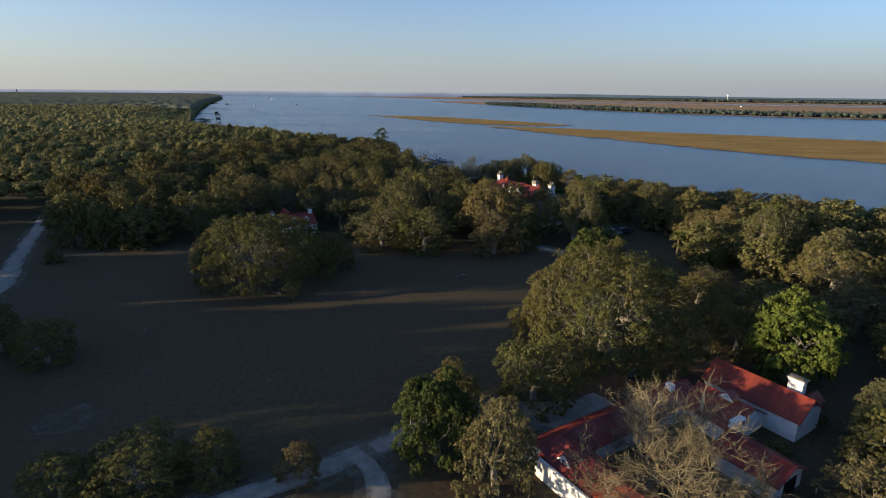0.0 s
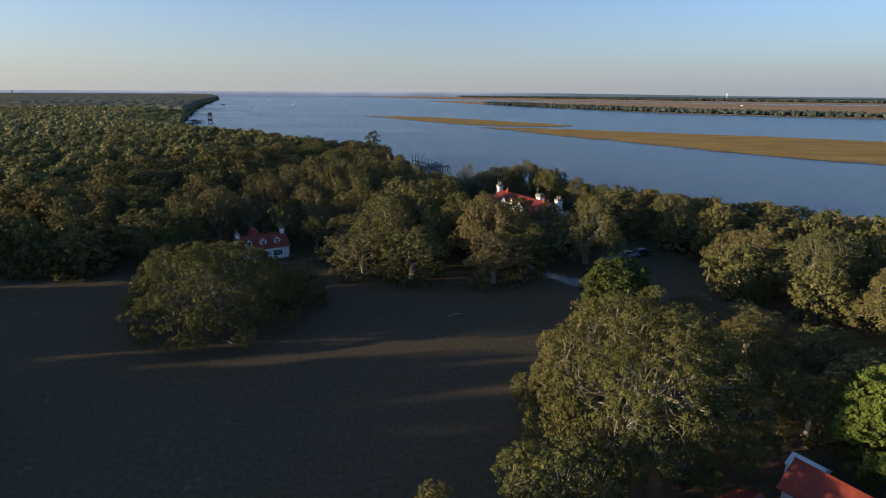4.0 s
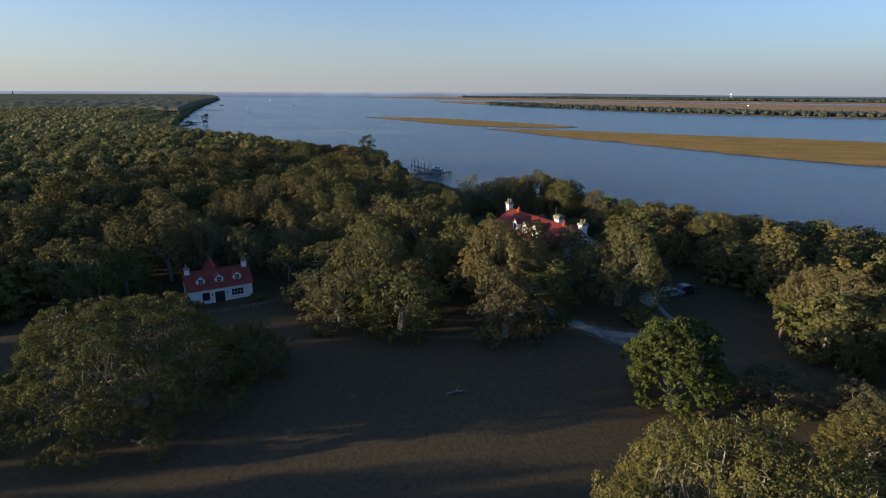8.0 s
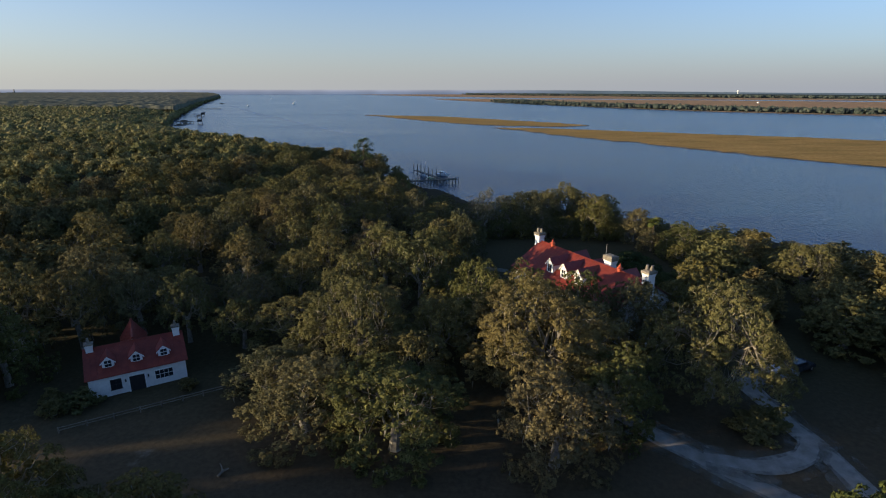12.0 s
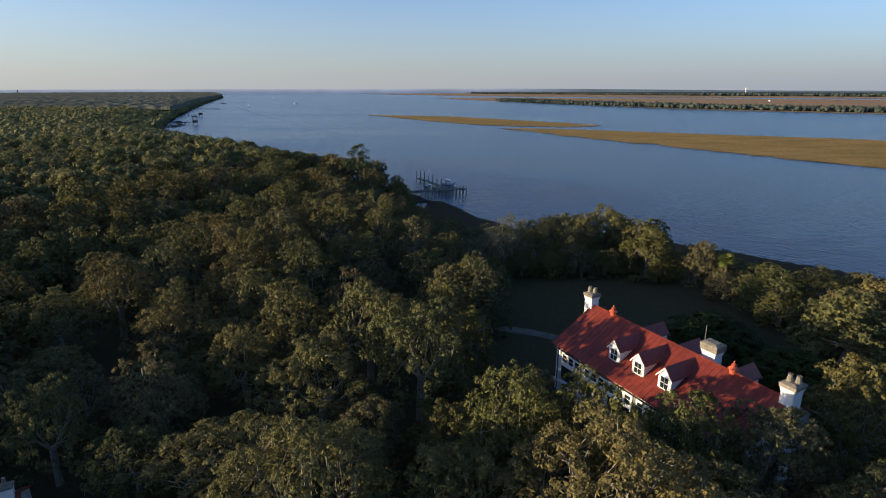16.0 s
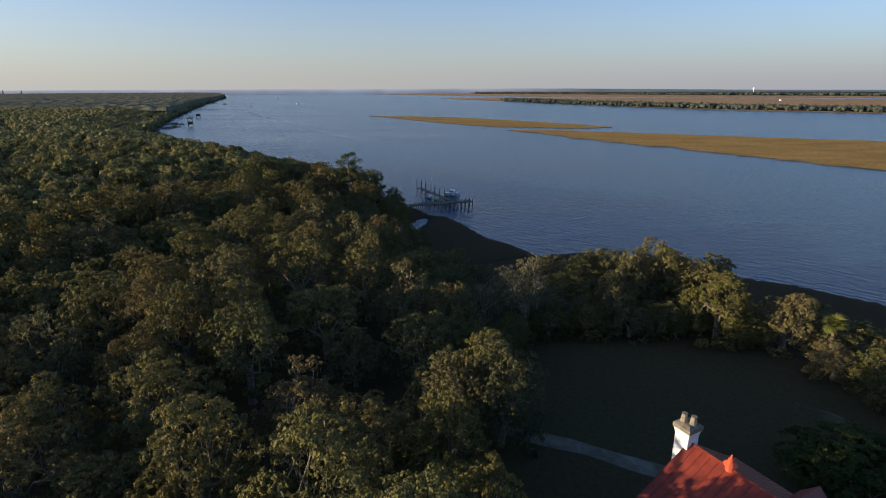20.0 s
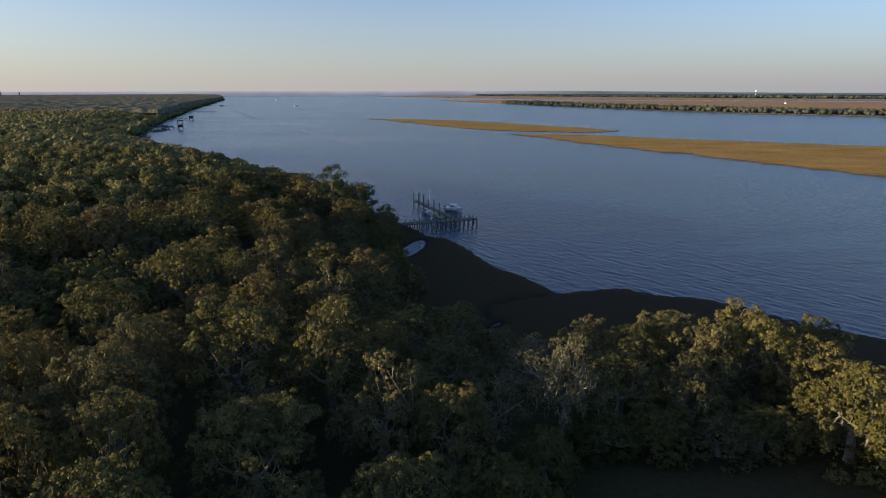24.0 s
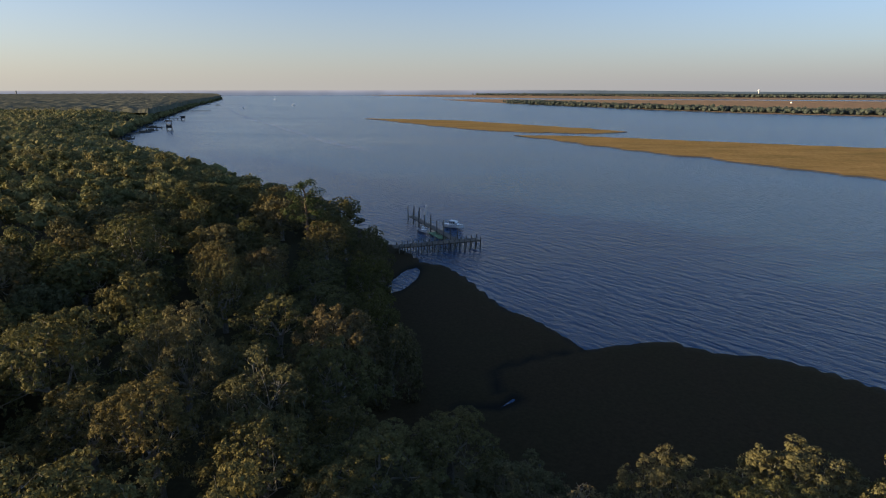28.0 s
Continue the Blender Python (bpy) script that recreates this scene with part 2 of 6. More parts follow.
def ground_material():
    m, nt, bs = material("grass_and_earth")
    fine = noise_of(nt, 1.8, 6, 0.65, "World")
    broad = noise_of(nt, 0.05, 4, 0.6, "World")
    patch = noise_of(nt, 0.16, 5, 0.65, "World")
    grass = ramp(nt, fine, [(0.25, (0.055, 0.041, 0.024)), (0.75, (0.108, 0.078, 0.046))])
    green = ramp(nt, fine, [(0.25, (0.042, 0.041, 0.02)), (0.75, (0.08, 0.073, 0.036))])
    lawn = mix(nt, grass, green, ramp(nt, broad, [(0.4, (0,) * 3), (0.7, (0.35,) * 3)]))
    bare = ramp(nt, fine, [(0.2, (0.2, 0.18, 0.14)), (0.8, (0.36, 0.33, 0.27))])
    lawn = mix(nt, lawn, bare, ramp(nt, patch, [(0.66, (0,) * 3), (0.78, (0.45,) * 3)]))
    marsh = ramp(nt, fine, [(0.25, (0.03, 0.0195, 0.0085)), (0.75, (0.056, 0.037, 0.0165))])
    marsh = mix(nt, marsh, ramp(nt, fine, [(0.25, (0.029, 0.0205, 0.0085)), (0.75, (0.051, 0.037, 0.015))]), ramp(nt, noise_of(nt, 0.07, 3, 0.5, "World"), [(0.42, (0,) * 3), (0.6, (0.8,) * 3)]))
    geo = nt.nodes.new("ShaderNodeNewGeometry")
    sep = nt.nodes.new("ShaderNodeSeparateXYZ")
    nt.links.new(geo.outputs["Position"], sep.inputs[0])
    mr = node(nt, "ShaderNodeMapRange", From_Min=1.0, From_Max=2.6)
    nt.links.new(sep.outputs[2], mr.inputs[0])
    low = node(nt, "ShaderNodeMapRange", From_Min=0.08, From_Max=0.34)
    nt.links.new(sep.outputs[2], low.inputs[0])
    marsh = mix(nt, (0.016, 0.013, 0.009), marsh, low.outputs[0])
    # house lawn: olive grass, with the shade of its trees darkened into it
    shaded_turf = ramp(nt, fine, [(0.25, (0.034, 0.029, 0.012)), (0.75, (0.06, 0.051, 0.022))])
    north = node(nt, "ShaderNodeMapRange", From_Min=116.0, From_Max=134.0)
    nt.links.new(sep.outputs[1], north.inputs[0])
    lawn = mix(nt, lawn, shaded_turf, ramp(nt, north.outputs[0], [(0.0, (0,) * 3), (1.0, (0.85,) * 3)]))
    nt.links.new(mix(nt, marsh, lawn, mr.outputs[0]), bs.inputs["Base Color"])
    bs.inputs["Roughness"].default_value = 0.95
    bs.inputs["Specular IOR Level"].default_value = 0.1
    bump(nt, bs, fine, 0.5, 0.12)
    return m


GROUND = ground_material()


def marsh_material(name, lo, hi):
    m, nt, bs = material(name)
    fine = noise_of(nt, 0.35, 6, 0.65, "World")
    streak = noise_of(nt, 0.02, 5, 0.6, "World", (1.0, 2.4, 1.0))
    col = ramp(nt, fine, [(0.3, lo), (0.7, hi)])
    col = mix(nt, col, ramp(nt, streak, [(0.35, (0.72, 0.74, 0.7)), (0.65, (1.1, 1.05, 1.0))]), 1.0, "MULTIPLY")
    nt.links.new(col, bs.inputs["Base Color"])
    bs.inputs["Roughness"].default_value = 0.95
    bs.inputs["Specular IOR Level"].default_value = 0.0
    bump(nt, bs, fine, 0.8, 0.6)
    return m


MARSH = marsh_material("golden_marsh_grass", (0.29, 0.18, 0.066), (0.44, 0.285, 0.108))
MARSH_FAR = marsh_material("far_tan_marsh", (0.36, 0.225, 0.13), (0.48, 0.315, 0.19))
MUD = speckled("dark_mud", (0.05, 0.042, 0.03), (0.1, 0.085, 0.06), 0.8, 0.6, 0.3, space="World")


def water_material():
    m, nt, bs = material("river_water")
    geo = nt.nodes.new("ShaderNodeNewGeometry")
    mp = nt.nodes.new("ShaderNodeMapping")
    mp.vector_type = "TEXTURE"
    mp.inputs["Rotation"].default_value = (0, 0, radians(-48))
    mp.inputs["Scale"].default_value = (2.9, 0.8, 1)
    nt.links.new(geo.outputs["Position"], mp.inputs[0])
    waves = node(nt, "ShaderNodeTexNoise", Scale=0.55, Detail=4.0, Roughness=0.55)
    nt.links.new(mp.outputs[0], waves.inputs["Vector"])
    wind = noise_of(nt, 0.006, 5, 0.6, "World", (0.6, 2.2, 1.0))
    col = ramp(nt, wind, [(0.35, (0.013, 0.046, 0.092)), (0.65, (0.022, 0.068, 0.132))])
    nt.links.new(col, bs.inputs["Base Color"])
    rg = nt.nodes.new("ShaderNodeMapRange")
    nt.links.new(wind, rg.inputs[0])
    rg.inputs["To Min"].default_value, rg.inputs["To Max"].default_value = 0.12, 0.3
    nt.links.new(rg.outputs[0], bs.inputs["Roughness"])
    bs.inputs["IOR"].default_value = 1.33
    bump(nt, bs, waves.outputs["Fac"], 0.9, 0.9)
    return m


WATER = water_material()


# ---------------------------------------------------------------- mesh helpers
def mesh_object(name, verts, faces, mat, parent=None, smooth=False):
    me = bpy.data.meshes.new(name)
    me.from_pydata([tuple(v) for v in verts], [], [tuple(f) for f in faces])
    me.materials.append(mat)
    if smooth:
        me.shade_smooth()
    ob = new(name, me)
    ob.parent = parent
    return ob


def part(name, bm, mat, parent=None, label="", smooth=False):
    me = bpy.data.meshes.new(name)
    bm.to_mesh(me)
    bm.free()
    me.materials.append(mat)
    if smooth:
        me.shade_smooth()
    ob = new(name, me)
    ob.parent = parent
    if label:
        ob["label"] = label
    return ob


def thing(name, m, label, category, group="", kind=""):
    ob = new(name)
    ob.matrix_basis = m
    return tagged(ob, label, category, group, kind)


def add_box(bm, x0, x1, y0, y1, z0, z1, bevel=0.0):
    if bevel:
        c, h = Vector(((x0 + x1) / 2, (y0 + y1) / 2, (z0 + z1) / 2)), Vector((abs(x1 - x0) / 2, abs(y1 - y0) / 2, abs(z1 - z0) / 2))
        vs = []
        for sx in (-1, 1):
            for sy in (-1, 1):
                for sz in (-1, 1):
                    for k in range(3):
                        q = h - Vector((bevel,) * 3)
                        q[k] = h[k]
                        vs.append(bm.verts.new(c + Vector((sx * q.x, sy * q.y, sz * q.z))))
        bmesh.ops.convex_hull(bm, input=vs)
        return bm
    vs = [bm.verts.new(p) for p in ((x0, y0, z0), (x1, y0, z0), (x1, y1, z0), (x0, y1, z0), (x0, y0, z1), (x1, y0, z1), (x1, y1, z1), (x0, y1, z1))]
    for f in ((3, 2, 1, 0), (4, 5, 6, 7), (0, 1, 5, 4), (1, 2, 6, 5), (2, 3, 7, 6), (3, 0, 4, 7)):
        bm.faces.new([vs[i] for i in f])
    return bm


def box(name, x0, x1, y0, y1, z0, z1, mat, parent, label="", bevel=0.0):
    return part(name, add_box(bmesh.new(), x0, x1, y0, y1, z0, z1, bevel), mat, parent, label)


def add_prism(bm, profile, x0, x1, axis="x"):
    """Extrudes a closed profile of (a, z) from x0 to x1 along an axis."""
    def at(p, s):
        return (s, p[0], p[1]) if axis == "x" else (p[0], s, p[1])
    a = [bm.verts.new(at(p, x0)) for p in profile]
    b = [bm.verts.new(at(p, x1)) for p in profile]
    n = len(profile)
    bm.faces.new(a), bm.faces.new(b[::-1])
    for i in range(n):
        bm.faces.new((a[i], b[i], b[(i + 1) % n], a[(i + 1) % n]))
    bmesh.ops.recalc_face_normals(bm, faces=bm.faces)
    return bm


def add_tube(bm, points, radii, sides=6):
    rings = []
    for i, (p, r) in enumerate(zip(points, radii)):
        p = Vector(p)
        d = (Vector(points[min(i + 1, len(points) - 1)]) - Vector(points[max(i - 1, 0)])).normalized()
        a = d.orthogonal().normalized()
        b = d.cross(a)
        rings.append([bm.verts.new(p + r * (math.cos(k * math.tau / sides) * a + math.sin(k * math.tau / sides) * b)) for k in range(sides)])
    for i in range(len(rings) - 1):
        r0 = rings[i]
        # line up the next ring with this one
        best = min(range(sides), key=lambda s: (rings[i + 1][s].co - r0[0].co).length)
        r1 = rings[i + 1][best:] + rings[i + 1][:best]
        if (r1[1].co - r0[1].co).length > (r1[-1].co - r0[1].co).length:
            r1 = [r1[0]] + r1[:0:-1]
        rings[i + 1] = r1
        for k in range(sides):
            bm.faces.new((r0[k], r0[(k + 1) % sides], r1[(k + 1) % sides], r1[k]))
    bm.faces.new(rings[0][::-1]), bm.faces.new(rings[-1])
    return bm


def add_lathe(bm, profile, sides=10, centre=(0, 0, 0)):
    """Turns a profile of (radius, z) about z."""
    cx, cy, cz = centre
    rings = [[bm.verts.new((cx + r * math.cos(k * math.tau / sides), cy + r * math.sin(k * math.tau / sides), cz + z)) for k in range(sides)] for r, z in profile]
    for r0, r1 in zip(rings, rings[1:]):
        for k in range(sides):
            bm.faces.new((r0[k], r0[(k + 1) % sides], r1[(k + 1) % sides], r1[k]))
    bm.faces.new(rings[0][::-1]), bm.faces.new(rings[-1])
    return bm


# ---------------------------------------------------------------- terrain plan
OUTER = [(-2400, 4900), (-1600, 3900), (-1074, 2726), (-698, 1665), (-488, 1110), (-364, 794), (-292, 641), (-260, 586), (-145, 471), (-79, 398), (-40, 359),
         (-16, 323), (-9, 309), (-2, 307), (3.5, 293), (10, 278), (20, 266), (23, 261), (28, 263.5), (38, 264.5), (51, 260), (63, 250), (80, 235), (98, 221),
         (124, 205), (150, 190), (220, 150), (420, 60), (800, -150), (1600, -700), (1600, -1500), (-4900, -1500), (-4900, 4900)]
INNER = [(-2406, 4895), (-1606, 3895), (-1080, 2722), (-704, 1661), (-494, 1106), (-370, 790), (-298, 637), (-264, 581), (-149, 466), (-83, 393), (-44, 354),
         (-21, 320), (-18, 305), (-16, 288), (-15, 262), (-8, 240), (8, 229), (34, 222), (58, 209), (84, 194), (112, 176), (136, 155), (210, 105), (410, 10),
         (800, -190), (1590, -740), (1590, -1490), (-4890, -1490), (-4890, 4890)]
LAWN = [(-16, 40), (4, 53), (9, 72), (20, 90), (28, 104), (20, 113), (-5, 110), (-18, 120), (-27, 128), (-46, 127), (-66, 112), (-84, 118), (-108, 150), (-128, 152), (-114, 90), (-94, 72), (-80, 60), (-34, 40)]
YARD = [(4, 18), (36, 18), (44, 46), (42, 58), (28, 66), (10, 64), (2, 50)]
CARPARK = [(30, 106), (40, 90), (46, 76), (56, 78), (58, 100), (52, 108), (52, 122), (57, 138), (52, 148), (40, 142), (34, 124)]
PATHSIDE = [(-26, 18), (8, 18), (3, 50), (-16, 46)]
OAK_SIDE = [(2, 48), (6, 76), (20, 96), (30, 106), (40, 98), (42, 78), (36, 60)]
HOUSE_LAWN = [(5, 151), (8, 176), (14, 195), (35, 194), (46, 181), (46, 150), (38, 132), (20, 131), (12, 140)]


def poly_distance(poly, px, py):
    """Signed distance to a closed polygon, positive inside, for arrays."""
    best = np.full(px.shape, 1e18)
    inside = np.zeros(px.shape, bool)
    for (x0, y0), (x1, y1) in zip(poly, poly[1:] + poly[:1]):
        dx, dy = x1 - x0, y1 - y0
        t = np.clip(((px - x0) * dx + (py - y0) * dy) / (dx * dx + dy * dy), 0, 1)
        best = np.minimum(best, (px - x0 - t * dx) ** 2 + (py - y0 - t * dy) ** 2)
        if dy:
            inside ^= ((y0 > py) != (y1 > py)) & (px < x0 + (py - y0) * dx / dy)
    return np.where(inside, 1, -1) * np.sqrt(best)


def smooth(t):
    t = np.clip(t, 0, 1)
    return t * t * (3 - 2 * t)


PLATEAU = 7.8


def heights(px, py, fold=0.0):
    """Ground heights; fold draws the upriver shore back under its bank, where the sheet is coarse."""
    px, py = np.asarray(px, float), np.asarray(py, float)
    wob = 2.2 * np.sin(px * 0.21 + 1.3) * np.cos(py * 0.17) + 1.1 * np.sin(px * 0.53 + py * 0.41)
    do, di = poly_distance(OUTER, px, py) + 0.5 * wob, poly_distance(INNER, px, py) + wob
    back = fold * np.clip((py - 430) / 400.0, 0, 12)
    do, di = do - back, di - back
    h = -1.5 + 1.9 * smooth((do + 2.5) / 3.5)
    h = h + (PLATEAU - 0.4) * smooth(di / np.where(px < -60, 9.0, 20.0))
    h = h - 1.1 * np.exp(-((px - 30) ** 2 + (py - 47) ** 2) / 500.0) * (di > 0)
    h = h + 0.12 * np.sin(px * 0.11 + 0.7) * np.sin(py * 0.09) * (di > 13)
    # the creek that winds through the marsh
    creek = [(19, 260.4), (13.4, 258.5), (7.4, 255.2), (5, 251.5), (6.5, 248), (9, 245.5), (5, 243.6), (0, 244.5)]
    best = np.full(px.shape, 1e9)
    for (x0, y0), (x1, y1) in zip(creek, creek[1:]):
        dx, dy = x1 - x0, y1 - y0
        t = np.clip(((px - x0) * dx + (py - y0) * dy) / (dx * dx + dy * dy), 0, 1)
        best = np.minimum(best, np.hypot(px - x0 - t * dx, py - y0 - t * dy))
    h = np.where(di < 0, h - (0.34 + 0.2 * np.exp(-((px - 9) ** 2 + (py - 245.5) ** 2) / 9.0)) * np.exp(-(best / 1.0) ** 2), h)
    # a small inlet between the bank and the marsh beside the dock
    h = np.where(di < 2, h - 1.3 * np.exp(-((px + 12.4 - 0.22 * (py - 294)) / 2.2) ** 2 - ((py - 296) / 8) ** 2), h)
    return h


def height(x, y):
    return float(heights(np.array([x]), np.array([y]))[0])


def axis_steps(lo, hi, step, far_lo, far_hi):
    near = list(np.arange(lo, hi + 0.1, step))
    up, s = [], step
    while near[-1] + sum(up) < far_hi:
        s *= 1.16
        up.append(s)
    down, s = [], step
    while near[0] - sum(down) > far_lo:
        s *= 1.16
        down.append(s)
    return np.array([near[0] - sum(down[:i + 1]) for i in range(len(down))][::-1] + near + [near[-1] + sum(up[:i + 1]) for i in range(len(up))])


gx, gy = axis_steps(-130, 170, 2.0, -4800, 2200), axis_steps(20, 420, 2.0, -1400, 4800)
GX, GY = np.meshgrid(gx, gy)
GZ = heights(GX, GY, 26.0)
nx, ny = len(gx), len(gy)
quads = [(j * nx + i, j * nx + i + 1, (j + 1) * nx + i + 1, (j + 1) * nx + i) for j in range(ny - 1) for i in range(nx - 1)]
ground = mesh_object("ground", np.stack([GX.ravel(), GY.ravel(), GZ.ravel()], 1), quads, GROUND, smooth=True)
tagged(ground, "dry brown winter lawn, woodland floor and dark tidal marsh", "ground", kind="structure")

bm = bmesh.new()
add_lathe(bm, [(4950, -0.05), (4950, 0.0)], 96, (0, 0, 0))
water = part("water", bm, WATER)
tagged(water, "wide calm blue tidal river with light ripples", "water", kind="structure")


# the upriver bank: a smooth wooded slope from the water's edge to the level land
line = [Vector((x, y, 0)) for x, y in OUTER[:12]][::-1]
verts, faces = [], []
dense = []
for a, b in zip(line, line[1:]):
    n = max(2, int((b - a).length / 12))
    dense += [a.lerp(b, k / n) for k in range(n)]
for i, p in enumerate(dense):
    d = (dense[min(i + 1, len(dense) - 1)] - dense[max(i - 1, 0)]).normalized()
    inland = Vector((-d.y, d.x, 0))
    wob = 2.0 * noise.noise((p.x * 0.05, p.y * 0.05, 0)) + 1.0 * noise.noise((p.x * 0.2, p.y * 0.2, 3))
    far_on = min(1.0, max(0.0, (p.y - 425) / 60))
    for off, z in ((0.0, -0.5), (2.0, 0.25), (5.0, 1.6), (10.0, 5.2), (14.0, 7.4), (30.0 + 0.09 * p.y, 7.3)):
        q = p + inland * (off + wob)
        verts.append((q.x, q.y, z - 3.0 * (1 - far_on)))
for i in range(len(dense) - 1):
    for k in range(5):
        a = i * 6 + k
        faces.append((a, a + 6, a + 7, a + 1))
tagged(mesh_object("river_bank", verts, faces, GROUND, smooth=True), "dark wooded bank sloping to the river", "bank", kind="structure")


def ribbon(name, points, widths, mat, lift=0.05):
    """A track laid on the ground along a smoothed line of points."""
    pts = [Vector((*p, 0)) for p in points]
    dense, ws = [], []
    for i in range(len(pts) - 1):
        p0, p1, p2, p3 = pts[max(i - 1, 0)], pts[i], pts[i + 1], pts[min(i + 2, len(pts) - 1)]
        steps = max(2, int((p2 - p1).length / 1.5))
        for k in range(steps + (i == len(pts) - 2)):
            t = k / steps
            dense.append(0.5 * ((2 * p1) + (p2 - p0) * t + (2 * p0 - 5 * p1 + 4 * p2 - p3) * t * t + (3 * p1 - p0 - 3 * p2 + p3) * t ** 3))
            ws.append(widths[i] + (widths[i + 1] - widths[i]) * t)
    verts, faces = [], []
    for i, p in enumerate(dense):
        d = (dense[min(i + 1, len(dense) - 1)] - dense[max(i - 1, 0)]).normalized()
        s = Vector((-d.y, d.x, 0))
        for k in range(5):
            f = k / 2 - 1
            edge = 0.25 * math.sin(i * 1.3 + 2 * k) + 0.2 * math.sin(i * 0.45)
            q = p + s * (f * ws[i] / 2 + (f and edge * 0.6))
            verts.append((q.x, q.y, height(q.x, q.y) + lift + (0.02 if abs(f) < 0.9 else -0.02)))
    for i in range(len(dense) - 1):
        for k in range(4):
            a = i * 5 + k
            faces.append((a, a + 5, a + 6, a + 1))
    return mesh_object(name, verts, faces, mat, smooth=True)


def road(points, widths, label, lift=0.05, mat=None):
    if mat is None:
        tagged(ribbon("verge", points, [w + 2.2 for w in widths], THIN, lift - 0.015), "thin worn grass along the sandy drive", "verge", kind="structure")
    return tagged(ribbon("road", points, [w * 0.92 for w in widths], mat or SAND, lift), label, "road", kind="structure")


road([(12.0, 138.0), (18, 128), (22.1, 121), (25.9, 115.7), (30.0, 111.3), (33.0, 108.7), (37, 105.5)], [2.4, 2.5, 2.7, 2.8, 2.8, 2.8, 2.8], "pale sandy drive curving under the oaks")
road([(44.0, 132.5), (38.6, 130), (37.9, 126), (38.7, 119), (39.2, 113.9), (38.6, 107.5)], [4.5, 3.0, 2.6, 2.8, 2.8, 2.6], "pale sandy track from the parking place", 0.09)
road([(38.6, 118.4), (36.6, 115.9), (33.2, 114.6), (30, 114.6), (26.6, 115.6)], [2.4, 2.6, 2.6, 2.6, 2.2], "pale sandy bend between the two tracks", 0.13)
road([(-77, 80), (-80, 92), (-90, 109), (-101, 129), (-112, 148)], [3.4, 3.6, 3.6, 3.2, 2.6], "pale sandy track beside the field")
road([(-24, 36), (-15, 40.5), (-8, 45.5), (-2, 49.5), (6, 53.5), (14, 53), (19.5, 57)], [2.6, 2.6, 2.8, 3.0, 4.2, 7, 4], "pale sandy drive beside the service house")
tagged(ribbon("leaf_litter", [(15, 57.5), (24, 61.5), (33, 64), (41, 66)], [3, 5, 4.5, 3], LITTER, 0.04), "brown leaf litter behind the service house", "ground", kind="structure")
road([(45.5, 78), (46, 74), (46.5, 71)], [1.5, 2.2, 1.2], "small pale sandy spot under the oaks", 0.06)
road([(-9, 46), (-6, 42), (-5.5, 37), (-6, 30)], [2.2, 2.2, 2.2, 2.2], "pale sandy track fork", 0.09)
for pts, w in (([(-43, 49), (-40, 51), (-37, 50.5)], [1.0, 2.6, 1.2]), ([(38.5, 180), (40.5, 178.5), (43, 176.5)], [0.5, 1.0, 0.5]), ([(-93, 119), (-86, 118), (-77, 115.5)], [0.8, 1.6, 0.7]), ([(-84, 108), (-78, 111.5), (-70, 112)], [0.6, 1.2, 0.6])):
    tagged(ribbon("sand_patch", pts, [2.2 * q + 0.8 for q in w], THIN, 0.03), "bare pale sand worn through the dry grass", "ground", kind="structure")
road([(4, 176), (10, 173.5), (15, 171.5), (20, 169)], [2.2, 2.2, 2.2, 2.2], "narrow pale path to the house porch", mat=WORN)


# islands of marsh in the river, and the far shore
def flat_island(name, outline, z, mat, label, category="marsh"):
    pts = []
    for i in range(len(outline)):
        a, b = Vector(outline[i]), Vector(outline[(i + 1) % len(outline)])
        n = max(1, int((b - a).length / (5 if category == "marsh" else 16)))
        side = Vector((-(b - a).y, (b - a).x)).normalized()
        for k in range(n):
            q = a.lerp(b, k / n)
            w = noise.noise((q.x * 0.06, q.y * 0.06, 3.1)) * min(7.0, (b - a).length * 0.1) + noise.noise((q.x * 0.2, q.y * 0.2, 1.7)) * 3.2 + noise.noise((q.x * 0.55, q.y * 0.55, 4.7)) * 2.0
            pts.append(q + side * w)
    bm = bmesh.new()
    top = [bm.verts.new((p.x, p.y, z + 0.25 * noise.noise((p.x * 0.1, p.y * 0.1, 0)))) for p in pts]
    low = []
    for i in range(len(pts)):
        d = pts[(i + 1) % len(pts)] - pts[i - 1]
        out = Vector((d.y, -d.x)).normalized()
        low.append(bm.verts.new((pts[i].x + out.x * 3.5, pts[i].y + out.y * 3.5, -0.4)))
    area = sum(pts[i - 1].x * pts[i].y - pts[i].x * pts[i - 1].y for i in range(len(pts)))
    if area < 0:
        for v, t in zip(low, top):
            v.co.x, v.co.y = 2 * t.co.x - v.co.x, 2 * t.co.y - v.co.y
    f = bm.faces.new(top)
    for i in range(len(pts)):
        bm.faces.new((low[i], low[(i + 1) % len(pts)], top[(i + 1) % len(pts)], top[i])).material_index = 1
    bmesh.ops.triangulate(bm, faces=[f])
    bmesh.ops.recalc_face_normals(bm, faces=bm.faces)
    ob = part(name, bm, mat)
    ob.data.materials.append(MUD)
    return tagged(ob, label, category, kind="structure")


